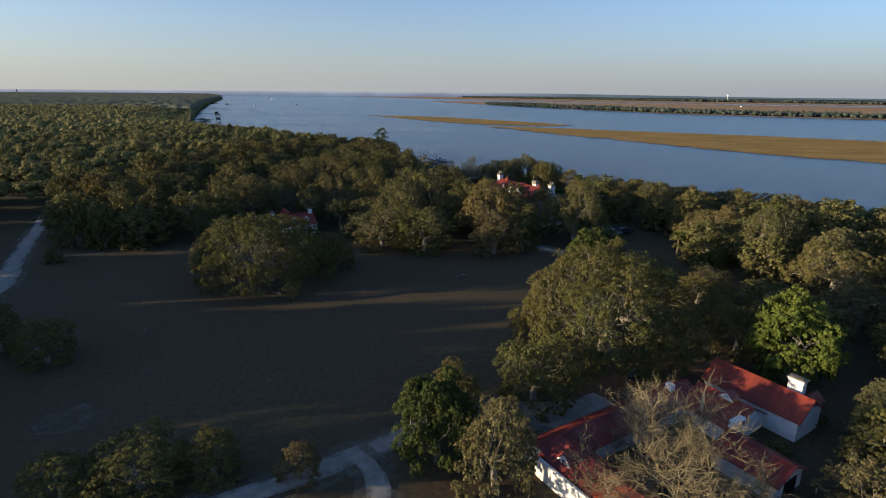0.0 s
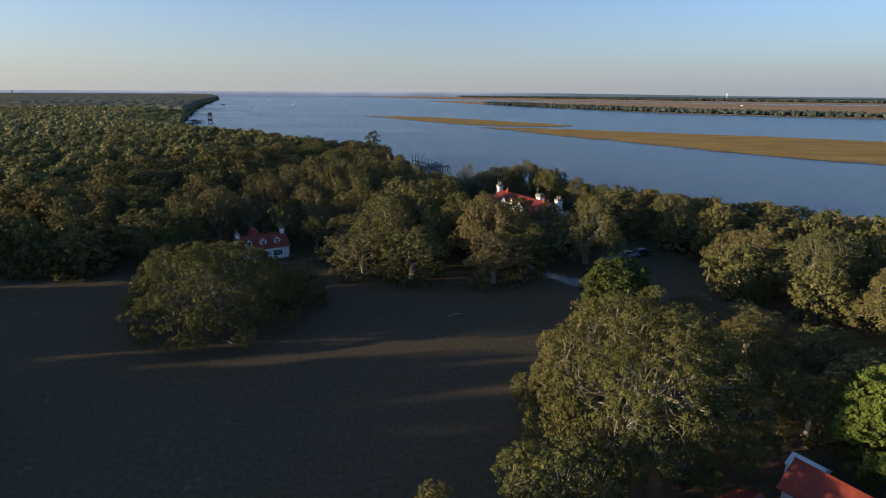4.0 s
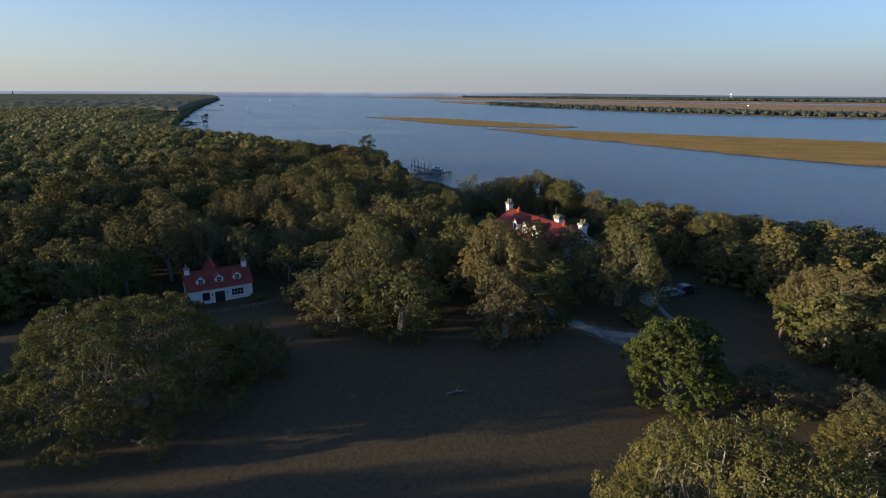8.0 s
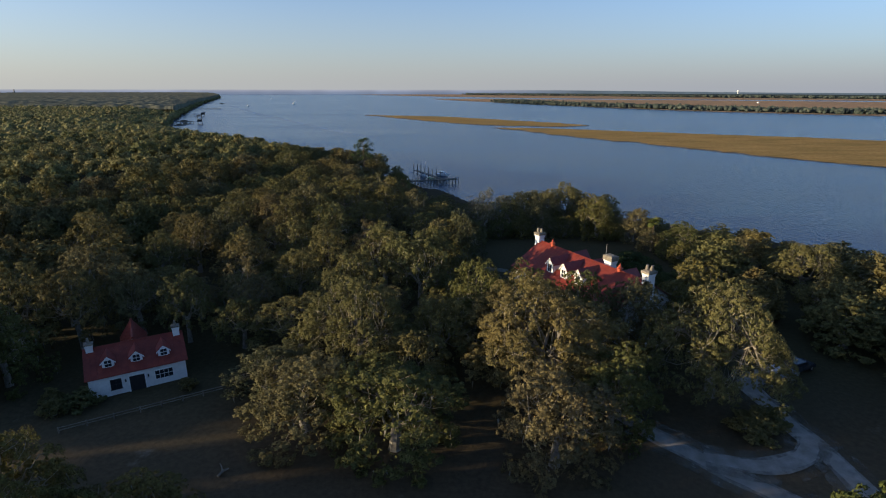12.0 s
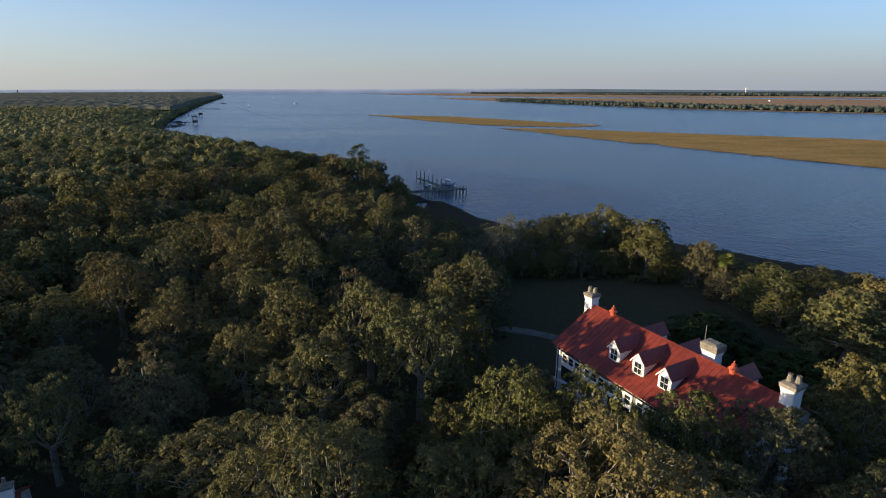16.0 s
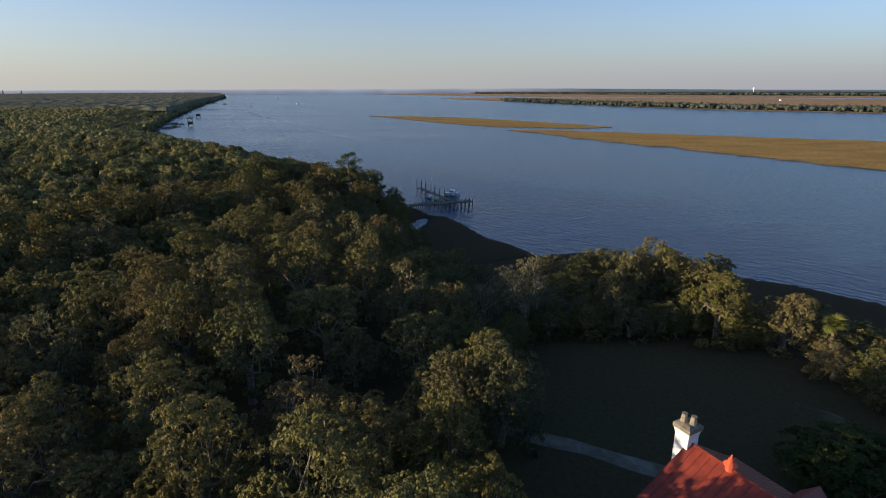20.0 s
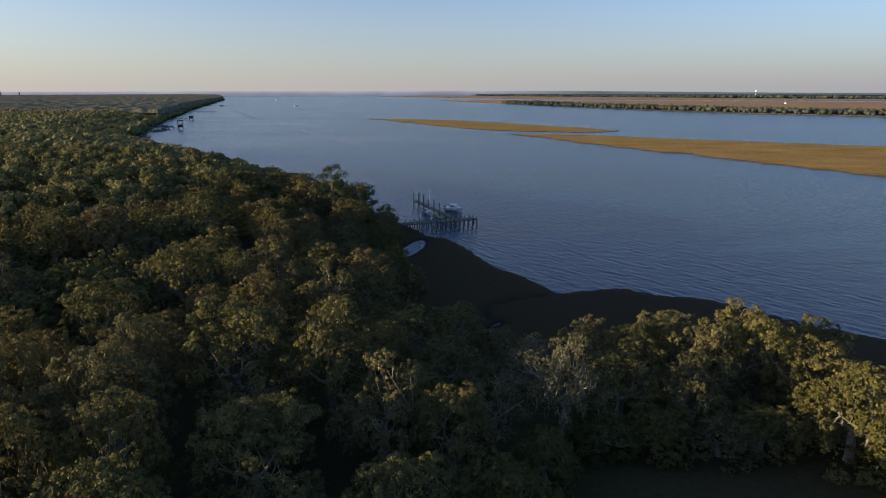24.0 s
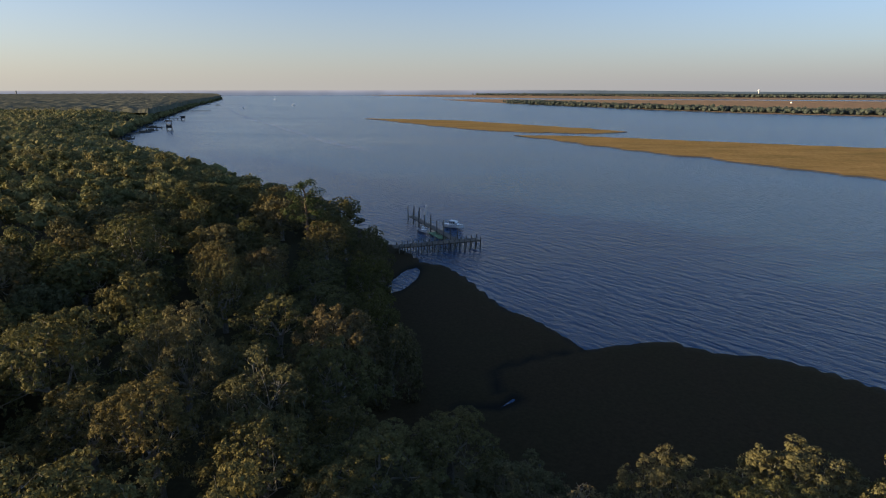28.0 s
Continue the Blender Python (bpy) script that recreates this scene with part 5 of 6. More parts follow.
# front: upper windows in threes, screened porch bays below
for b in range(6):
    xb = 0.5 + b * 3.72
    for k in range(3):
        window(main, pose(xb + 0.8 + k * 1.05, 0.445, 4.68), 0.74, 0.88, 1, 2)
    box("porch_screen", xb + 0.35, xb + 3.35, 0.40, 0.5, 2.35, 4.2, DARK_IN, main, "dark screened porch opening")
    bmx = bmesh.new()
    for a in ((xb + 0.25, xb + 0.36, 2.3, 4.3), (xb + 3.34, xb + 3.45, 2.3, 4.3), (xb + 0.25, xb + 3.45, 4.2, 4.32), (xb + 0.25, xb + 3.45, 2.22, 2.36)):
        add_box(bmx, a[0], a[1], 0.33, 0.45, a[2], a[3])
    part("porch_frame", bmx, WHITE_PAINT, main)
    window(main, pose(xb + 1.2, 0.445, 0.25), 0.9, 1.4, 2, 3)
    window(main, pose(xb + 2.5, 0.445, 0.25), 0.9, 1.4, 2, 3)
    box("pilaster", xb - 0.14, xb + 0.14, 0.25, 0.46, -0.3, 6.2, WHITE_PAINT, main)
for xd in (0.35, 4.25, 11.7, 19.1):
    part("downpipe", add_tube(bmesh.new(), [(xd, 0.24, 6.35), (xd, 0.2, 6.0), (xd, 0.2, 0.0)], [0.06, 0.06, 0.06], 6), SHUTTER, main, "black rain downpipe")
part("gutter", add_box(bmesh.new(), -0.15, LX + 0.15, -0.16, -0.02, 6.22, 6.36), SHUTTER, main)
box("string_course", -0.1, LX - 0.2, 0.1, 0.44, 1.9, 2.15, WHITE_PAINT, main)
# low entrance roof and yard wall at the far end of the house
gable_block(main, -3.6, -0.4, 7.5, 11.5, -0.4, 2.6, 3.9, ROOF_DARK, 0.3, 0, 0.6)

# the cottage in the trees
GC = 7.6
cot = thing("cottage", pose(-42.0, 128.6, GC, 0, 0, 31.0), "small white cottage with dark red roof and dormers", "house")
gable_block(cot, -0.1, 10.2, -3.7, 3.7, -0.4, 2.85, 5.0, ROOF, 0.3, 0.2, 0.62)
chimney(cot, 0.35, -0.2, 2.6, 6.0, 0.8, 0.75, 1, 0.3)
chimney(cot, 9.75, -0.2, 2.6, 6.2, 0.8, 0.75, 1, 0.3)
for dx in (2.1, 5.05, 8.0):
    dormer(cot, dx, -2.75, 0.1, 3.2, 4.25, 4.85, 1.25, ROOF_DARK, (0.72, 0.8))
gable_block(cot, 0.3, 6.4, -6.2, -3.6, -0.4, 3.4, 5.35, ROOF_DARK, 0.3, 0, 0.62, turn=pose(0, 0, 0, 0, 0, 90))
box("door", 4.0, 5.6, -3.78, -3.66, -0.1, 2.15, SHUTTER, cot, "dark double door")
bm = bmesh.new()
for a in ((3.85, 4.0, -0.1, 2.3), (5.6, 5.75, -0.1, 2.3), (3.85, 5.75, 2.15, 2.3)):
    add_box(bm, a[0], a[1], -3.82, -3.66, a[2], a[3])
part("door_frame", bm, WHITE_PAINT, cot)
window(cot, pose(7.7, -3.71, 1.0), 1.9, 1.1, 4, 2)
window(cot, pose(2.6, -3.71, 0.9), 1.0, 1.2, 2, 2, frame_mat=SHUTTER)
for lx in (3.6, 6.0):
    box("wall_lamp", lx - 0.08, lx + 0.08, -3.9, -3.71, 1.6, 1.9, SHUTTER, cot)
box("porch_slab", 3.4, 6.2, -4.9, -3.7, -0.35, 0.02, CONCRETE, cot)
part("downpipe", add_tube(bmesh.new(), [(10.1, -3.85, 2.7), (10.1, -3.85, 0)], [0.05, 0.05], 6), WHITE_PAINT, cot)

# the service house round its court
GS = 6.55
court = thing("service_house", pose(31.5, 57.7, GS, 0, 0, -58), "rambling white stucco service house with red roofs", "house")
gable_block(court, 0.2, 10.7, 0.25, 5.0, -0.5, 3.0, 4.75, ROOF, 0.35, 0, 0.6, ridge_at=2.3)
chimney(court, 8.6, 3.4, 2.0, 6.2, 1.6, 0.9, 0, 0.12)
dormer(court, 9.9, 5.2, 3.0, 3.0, 3.9, 4.55, 1.4, ROOF, (0.7, 0.6))
gable_block(court, -1.6, 1.2, 4.6, 7.0, -0.5, 2.3, 3.0, WHITE_PAINT, 0.1, 0, 0.0)
gable_block(court, 1.4, 7.4, -6.2, -0.1, -0.5, 2.2, 3.65, ROOF_DARK, 0.3, 0, 0.6, ridge_at=-2.7)
box("clerestory", 6.9, 7.62, -6.1, -3.3, 2.3, 3.15, WHITE_PAINT, court)
for k in range(3):
    window(court, pose(7.63, -5.6 + k * 0.9, 2.4, 0, 0, 90), 0.62, 0.6, 2, 1)
dormer(court, 4.9, -3.4, -2.4, 3.6, 4.0, 4.5, 1.2, ROOF_DARK, (0.5, 0.3))
gable_block(court, 8.2, 14.2, -10.6, -6.0, -0.5, 2.2, 3.3, ROOF_DARK, 0.35, 0, 0.6)
box("arch_opening", 14.15, 14.3, -9.2, -7.2, -0.4, 1.9, DARK_IN, court, "near-black panel for the unlit arched opening")
gable_block(court, -26.0, -3.4, -2.0, 2.0, -0.5, 2.4, 3.5, ROOF_DARK, 0.3, 0, 0.6, turn=pose(0, 0, 0, 0, 0, 90))
gable_block(court, 0.5, 11.0, -26.3, -21.5, -0.5, 2.5, 3.9, ROOF_DARK, 0.3, 0, 0.6)
dormer(court, 3.0, -25.6, -24.0, 2.6, 3.5, 4.1, 1.3, ROOF_DARK, (0.7, 0.6))
box("parapet", 0.3, 11.2, -26.8, -26.5, -0.5, 2.75, STUCCO, court, "whitewashed courtyard wall", 0.04)
box("skylight", -0.3, 0.5, -6.9, -6.2, 3.4, 4.1, WHITE_PAINT, court)
box("flue", 3.55, 3.85, -6.0, -5.7, 2.4, 4.4, METAL, court)
window(court, pose(3.2, 0.24, 0.9), 0.8, 1.2, 2, 2)

# ---------------------------------------------------------------- dock, boats, far shore things
def dock():
    d = thing("dock", pose(-17.0, 323.0, 0.0, 0, 0, 0), "weathered timber dock on tall piles", "dock")
    a, b = Vector((0.3, -7.2, 0)), Vector((23.4, 1.0, 0))
    ln = (b - a).length
    th = math.degrees(math.atan2(b.y - a.y, b.x - a.x))
    m1 = pose(a.x, a.y, 0, 0, 0, th)
    plank = bpy.data.meshes.new("plank")
    bmp = add_box(bmesh.new(), 0, 0.42, -1.5, 1.5, 2.05, 2.13)
    bmp.to_mesh(plank)
    bmp.free()
    plank.materials.append(WOOD_GREY)
    deck = part("deck_frame", add_box(add_box(bmesh.new(), 0, ln, -1.3, -1.1, 1.8, 2.05), 0, ln, 1.1, 1.3, 1.8, 2.05), WOOD_GREY, d)
    deck.matrix_basis = m1
    for i in range(int(ln / 0.46)):
        o = new("plank", plank)
        o.parent = deck
        o.location = (i * 0.46, 0.0, 0.012 * ((i * 7) % 3))
    pile = bpy.data.meshes.new("piling")
    bmp = add_tube(bmesh.new(), [(0, 0, -1.4), (0, 0, 1.5), (0, 0, 3.3)], [0.17, 0.16, 0.14], 7)
    bmp.to_mesh(pile)
    bmp.free()
    pile.materials.append(WOOD_GREY)
    n = 15
    for i in range(n + 1):
        for sy in (-1.55, 1.55):
            o = new("piling", pile)
            o.parent = d
            o.matrix_basis = m1 @ pose(1.2 + i * (ln - 1.4) / n, sy, 0, 0, 0, i * 40) @ Matrix.Diagonal((1, 1, 0.86 + 0.1 * ((i * 5) % 4) / 3, 1))
    # the arm that runs upriver, with taller mooring piles
    c, e = Vector((16.8, 2.2, 0)), Vector((1.7, 32.5, 0))
    l2 = (e - c).length
    m2 = pose(c.x, c.y, 0, 0, 0, math.degrees(math.atan2(e.y - c.y, e.x - c.x)))
    arm = part("arm_frame", add_box(add_box(bmesh.new(), 0, l2, -0.9, -0.75, 1.2, 1.42), 0, l2, 0.75, 0.9, 1.2, 1.42), WOOD_GREY, d)
    arm.matrix_basis = m2
    plank2 = bpy.data.meshes.new("plank")
    bmp = add_box(bmesh.new(), 0, 0.42, -1.0, 1.0, 1.42, 1.5)
    bmp.to_mesh(plank2)
    bmp.free()
    plank2.materials.append(WOOD_GREY)
    for i in range(int(l2 / 0.46)):
        o = new("plank", plank2)
        o.parent = arm
        o.location = (i * 0.46, 0, 0.01 * ((i * 5) % 3))
    for i in range(8):
        for sy in ((-1.1, 1.1) if i > 5 else (1.1,) if i % 2 else (-1.1, 1.1)):
            o = new("piling", pile)
            o.parent = d
            o.matrix_basis = m2 @ pose(1 + i * (l2 - 1.3) / 7, sy, 0.6, 0, 0, i * 33) @ Matrix.Diagonal((1, 1, 1.25 + 0.14 * ((i * 3) % 4) / 3, 1))
    part("flag_pole", add_tube(bmesh.new(), [(7.4, 22.0, 1.3), (7.4, 22.0, 7.4)], [0.12, 0.08], 6), WHITE_PAINT, d)
    return d


dock()


def boat_hull(bm, length, beam, depth):
    rows = []
    for k, (t, w, rise) in enumerate(((0, 0.86, 0), (0.3, 1.0, 0), (0.6, 0.92, 0.06), (0.82, 0.6, 0.18), (1.0, 0.04, 0.34))):
        x = (t - 0.5) * length
        rows.append([bm.verts.new(p) for p in ((x, -beam / 2 * w, depth + rise * depth), (x, -beam / 2 * w * 0.8, 0.25 * depth), (x, 0, -0.25 * depth + rise * depth), (x, beam / 2 * w * 0.8, 0.25 * depth), (x, beam / 2 * w, depth + rise * depth))])
    for a, b in zip(rows, rows[1:]):
        for i in range(4):
            bm.faces.new((a[i], b[i], b[i + 1], a[i + 1]))
        bm.faces.new((a[4], b[4], b[0], a[0]))
    bm.faces.new(rows[0])
    bmesh.ops.recalc_face_normals(bm, faces=bm.faces)
    return bm


def cruiser(x, y, turn, length, label, z=0.15, cabin=True):
    b = thing("motor_boat", pose(x, y, z, 0, 0, turn), label, "boat")
    beam = length * 0.34
    part("hull", boat_hull(bmesh.new(), length, beam, length * 0.14), BOAT_WHITE, b)
    part("rub_rail", add_tube(bmesh.new(), [(-length * 0.5, -beam * 0.45, length * 0.14), (-length * 0.1, -beam * 0.5, length * 0.145), (length * 0.3, -beam * 0.36, length * 0.16), (length * 0.5, 0, length * 0.19)], [0.05] * 4, 5), RUBBER, b)
    if cabin:
        cab = part("cabin", add_prism(bmesh.new(), [(-length * 0.2, length * 0.13), (-length * 0.19, length * 0.33), (length * 0.1, length * 0.32), (length * 0.26, length * 0.15)], -beam * 0.36, beam * 0.36, "y"), BOAT_WHITE, b)
        for s in (-1, 1):
            for k in range(3):
                box("cabin_window", -length * 0.17 + k * length * 0.09, -length * 0.1 + k * length * 0.09, s * beam * 0.365 - 0.01, s * beam * 0.365 + 0.01, length * 0.21, length * 0.29, GLASS, cab)
        box("windscreen", length * 0.11, length * 0.2, -beam * 0.3, beam * 0.3, length * 0.22, length * 0.25, GLASS, cab)
        part("rail", add_tube(bmesh.new(), [(length * 0.1, -beam * 0.42, length * 0.16), (length * 0.14, -beam * 0.42, length * 0.26), (length * 0.46, 0, length * 0.29), (length * 0.14, beam * 0.42, length * 0.26), (length * 0.1, beam * 0.42, length * 0.16)], [0.03] * 5, 5), METAL, b)
    else:
        box("console", -0.4, 0.4, -0.35, 0.35, length * 0.12, length * 0.3, BOAT_WHITE, b, "", 0.05)
        box("seat", -length * 0.3, -length * 0.2, -beam * 0.3, beam * 0.3, length * 0.14, length * 0.2, SHUTTER, b)
    box("outboard", -length * 0.56, -length * 0.5, -0.25, 0.25, 0.2, length * 0.2, SHUTTER, b, "", 0.04)
    return b


cruiser(-0.8, 344.5, -25, 7.0, "white cabin cruiser moored at the timber dock")
cruiser(-10.2, 339.0, -58, 5.6, "open white motor boat moored beside the dock", cabin=False)
skiff = thing("float_dock", pose(-5.6, 333.5, 0.25, 0, 0, -62), "low floating pontoon with pale green deck", "float")
box("float_deck", -4.0, 4.0, -1.1, 1.1, 0.05, 0.4, BOAT_GREEN, skiff, "", 0.05)
for sx in (-3, 0, 3):
    part("float_drum", add_lathe(bmesh.new(), [(0.3, -0.35), (0.35, -0.1), (0.3, 0.06)], 8, (sx, 0, 0)), RUBBER, skiff)


def sail_boat(x, y, turn, ln):
    b = thing("sailing_boat", pose(x, y, 0.1, 0, 0, turn), "white sailing boat anchored far out in the river", "boat")
    part("hull", boat_hull(bmesh.new(), ln, ln * 0.3, ln * 0.15), BOAT_WHITE, b)
    part("mast", add_tube(bmesh.new(), [(0.5, 0, 0.5), (0.5, 0, ln * 1.35)], [0.13, 0.07], 6), BOAT_WHITE, b)
    box("cabin", -ln * 0.2, ln * 0.2, -ln * 0.08, ln * 0.08, ln * 0.14, ln * 0.22, BOAT_WHITE, b, "", 0.05)
    part("boom", add_tube(bmesh.new(), [(0.4, 0, ln * 0.3), (-ln * 0.4, 0, ln * 0.3)], [0.12, 0.1], 6), BOAT_WHITE, b)


sail_boat(-450, 1712, 40, 10)
sail_boat(-830, 2712, 60, 10)
cruiser(-503, 1480, 120, 9, "white motor launch far up the river")


def pier(x, y, turn, ln, shed, label):
    d = thing("pier", pose(x, y, 0, 0, 0, turn), label, "pier")
    box("deck", 0, ln, -0.9, 0.9, 2.2, 2.45, WOOD_GREY, d)
    n = int(ln / 5)
    for i in range(n + 1):
        box("piling", i * ln / n - 0.15, i * ln / n + 0.15, -0.95, -0.65, -1.2, 3.0, WOOD_GREY, d)
        box("piling", i * ln / n - 0.15, i * ln / n + 0.15, 0.65, 0.95, -1.2, 3.0, WOOD_GREY, d)
    if shed:
        for sx in (0, 5):
            for sy in (-2.4, 2.4):
                box("post", ln + sx - 0.15, ln + sx + 0.15, sy - 0.15, sy + 0.15, -1.2, shed, WOOD_GREY, d)
        box("platform", ln - 0.4, ln + 5.4, -2.8, 2.8, 2.2, 2.5, WOOD_GREY, d)
        box("boat_house_wall", ln + 0.2, ln + 4.8, -2.2, 2.2, 2.5, shed * 0.55 if shed > 6 else shed, DARK_WOOD, d)
        if shed > 6:
            box("upper_deck", ln - 0.2, ln + 5.2, -2.6, 2.6, shed * 0.62, shed * 0.62 + 0.25, WOOD_GREY, d)
        part("roof", add_prism(bmesh.new(), [(-3.1, shed), (0, shed + 1.2), (3.1, shed), (2.9, shed - 0.15), (-2.9, shed - 0.15)], ln - 0.6, ln + 5.6), DARK_WOOD, d)
    return d


pier(-366, 759, 18.5, 51, 9.0, "long timber pier with a two-level boat house")
pier(-445, 962, 17, 46, 4.5, "timber pier with a roofed boat house")
pier(-560, 1290, -12, 70, 0, "low timber pier along the far bank")
pier(-306, 641, 14, 16, 0, "short timber landing under the wooded bank")



def moored_float(x, y, turn, ln, wd, label="dark timber float moored off the upriver bank"):
    f = thing("moored_float", pose(x, y, 0, 0, 0, turn), label, "float")
    box("deck", -ln / 2, ln / 2, -wd / 2, wd / 2, 0.2, 0.9, WOOD_GREY, f, "", 0.1)
    box("shed", -ln * 0.3, ln * 0.15, -wd * 0.3, wd * 0.3, 0.9, 2.2, WOOD_GREY, f, "", 0.1)
    for sx in (-ln / 2 - 0.3, ln / 2 + 0.3):
        part("mooring_pile", add_tube(bmesh.new(), [(sx, 0, -1), (sx, 0, 2.6)], [0.2, 0.17], 6), WOOD_GREY, f)


for fx_, fy_, fturn, fl, fw in ((-245, 586, 70, 10, 6), (-292, 660, 20, 9, 4), (-327, 716, 60, 12, 4), (-322, 736, 62, 14, 4), (-326, 760, 55, 12, 4), (-352, 812, 5, 17, 5), (-664, 1717, 10, 16, 6)):
    moored_float(fx_, fy_, fturn, fl, fw)

# the pale wake of a boat that has passed
m, nt, bs = material("boat_wake")
bs.inputs["Base Color"].default_value, bs.inputs["Roughness"].default_value = (0.6, 0.68, 0.75, 1), 0.5
nt.links.new(ramp(nt, noise_of(nt, 0.018, 3, 0.5, "World"), [(0.3, (0.06,) * 3), (0.7, (0.34,) * 3)]), bs.inputs["Alpha"])
WAKE = m
for wpts, ww in (([(-586, 1566), (-419, 1224), (-317, 1016)], [2, 6, 12]), ([(-317, 1016), (-232, 865), (-158, 729), (-94, 614), (-59, 565)], [12, 9, 9, 10, 5])):
    tagged(ribbon("wake", wpts, ww, WAKE, 0.0), "faint pale boat wake on the river", "water", kind="structure").location.z = 1.62

tower = thing("water_tower", pose(2080, 4080, 0), "white water tower above the far tree line", "tower")
part("tank", add_lathe(bmesh.new(), [(1.5, 26), (6, 29), (7.5, 33), (6, 37), (2, 39)], 16), BOAT_WHITE, tower)
part("shaft", add_lathe(bmesh.new(), [(3, -1), (1.8, 6), (1.8, 27)], 12), BOAT_WHITE, tower)
for hx, hy in ((1010, 1880), (1320, 3300), (1620, 3150)):
    hse = thing("far_house", pose(hx, hy, 0.9, 0, 0, 30) @ Matrix.Scale(0.7, 4), "pale house on the far shore", "house")
    box("wall", -4.5, 4.5, -3.5, 3.5, -1, 3.0, STUCCO, hse)
    part("roof", add_prism(bmesh.new(), [(-4.0, 3.0), (0, 5.2), (4.0, 3.0)], -5.0, 5.0), METAL, hse)

# ---------------------------------------------------------------- other trees and small things
def bare_tree(x, y, r, top, stems=14):
    g = height(x, y)
    rg = np.random.default_rng(77)
    t = thing("bare_tree", pose(x, y, g), "leafless pale-twigged tree in the courtyard", "tree")
    hgt = top - g
    bm = bmesh.new()
    add_tube(bm, [(0, 0, -0.4), (0.1, 0, 1.2), (0.2, 0.1, hgt * 0.3)], [0.5, 0.38, 0.33], 8)
    part("trunk", bm, BARK_PALE, t)

    def grow(bm, p, d, ln, rad, level):
        """A wandering shoot that carries finer shoots all along it."""
        d = d.normalized()
        pts = [p]
        for k in range(4):
            d = (d + Vector(rg.normal(scale=0.24, size=3)) + Vector((0, 0, 0.01))).normalized()
            pts.append(pts[-1] + d * ln / 4)
        add_tube(bm, pts, [rad * f for f in (1, 0.85, 0.7, 0.55, 0.38)], 5 if level == 0 else 3)
        if level == 3:
            return
        for k in range((7, 9, 7)[level]):
            i = 1 + (k * 4) // (7, 9, 7)[level]
            side = Vector(rg.normal(size=3))
            side -= side.project(d)
            nd = d + side.normalized() * rg.uniform(0.7, 1.5) + Vector((0, 0, 0.04))
            q = pts[i].lerp(pts[min(i + 1, 4)], rg.uniform(0, 1))
            grow(bm, q, nd, ln * rg.uniform(0.45, 0.66), max(0.014, rad * 0.46), level + 1)
    for k in range(stems):
        th = k * math.tau / stems + rg.uniform(-0.25, 0.25)
        out = (1.0, 0.75, 0.45)[k % 3]
        bm = bmesh.new()
        grow(bm, Vector((0.2, 0.1, hgt * 0.26)), Vector((math.cos(th) * out, math.sin(th) * out, (0.1, 0.32, 0.6)[k % 3])), r * (0.52, 0.5, 0.46)[k % 3], 0.15, 0)
        part("limb", bm, TWIG, t)
    return t


bare_tree(19.0, 40.5, 12.5, 14.0, 16)
bare_tree(26.5, 37.0, 6.0, 11.5, 6)


def pine(x, y, top, label="tall pine with an open layered crown above the woods"):
    g = height(x, y)
    rg = np.random.default_rng(int(abs(x * 7 + y)))
    t = thing("pine_tree", pose(x, y, g), label, "tree")
    hgt = top - g
    part("trunk", add_tube(bmesh.new(), [(0, 0, -0.4), (0.15, 0, hgt * 0.5), (0, 0.1, hgt * 0.97)], [0.38, 0.28, 0.08], 7), BARK_PINE, t)
    cs, rs = [], []
    for k in range(17):
        f = 0.36 + 0.62 * (k / 16) ** 0.8
        th, d = k * 2.4, 4.4 * math.sqrt(max(0.05, 1.06 - f)) * rg.uniform(0.8, 1.35) + 0.6
        e = Vector((d * math.cos(th), d * math.sin(th), hgt * f + rg.uniform(-0.2, 0.9)))
        part("limb", add_tube(bmesh.new(), [(0, 0, hgt * f - 0.5), e * 0.5 + Vector((0, 0, hgt * f * 0.5)), e], [0.1, 0.07, 0.03], 4), BARK_PINE, t)
        for q in range(3):
            cs.append((e.x * (0.55 + 0.25 * q) + rg.normal(scale=0.4), e.y * (0.55 + 0.25 * q) + rg.normal(scale=0.4), e.z + 0.15 + rg.normal(scale=0.4)))
            rs.append(rg.uniform(0.55, 1.05))
    me = leaf_mesh("crown", [leaf_cloud(np.array(cs), np.array(rs), 80, 0.17, rg, 0.15, 0.75)], LEAF_PINE)
    o = new("crown", me)
    o.parent = t
    return t


pine(-33.0, 293.0, 22.6)


def palm(x, y, h, label="cabbage palm with a round head of fan leaves"):
    g = height(x, y)
    rg = np.random.default_rng(int(x * 3 + y))
    t = thing("palm_tree", pose(x, y, g), label, "tree")
    part("trunk", add_tube(bmesh.new(), [(0, 0, -0.3), (0.1, 0.05, h * 0.5), (0, 0, h)], [0.26, 0.2, 0.22], 7), BARK_PINE, t)
    me = bpy.data.meshes.new("frond")
    bm = bmesh.new()
    add_tube(bm, [(0, 0, 0), (0.7, 0, 0.15)], [0.03, 0.02], 3)
    for k in range(13):
        a = radians(-100 + k * 200 / 12)
        p, s = Vector((0.7, 0, 0.15)), Vector((-math.sin(a), math.cos(a), 0)) * 0.07
        e = p + Vector((math.cos(a), math.sin(a), -0.25)) * (1.15 if k % 2 else 1.0)
        m2 = (p + e) / 2 + Vector((0, 0, 0.08))
        v = [bm.verts.new(q) for q in (p, m2 + s, e, m2 - s)]
        bm.faces.new(v)
    bm.to_mesh(me)
    bm.free()
    me.materials.append(LEAF_PALM)
    for k in range(26):
        o = new("frond", me)
        o.parent = t
        o.matrix_basis = pose(0, 0, h, 0, float(rg.uniform(-70, 45)), k * 137.5)
    return t


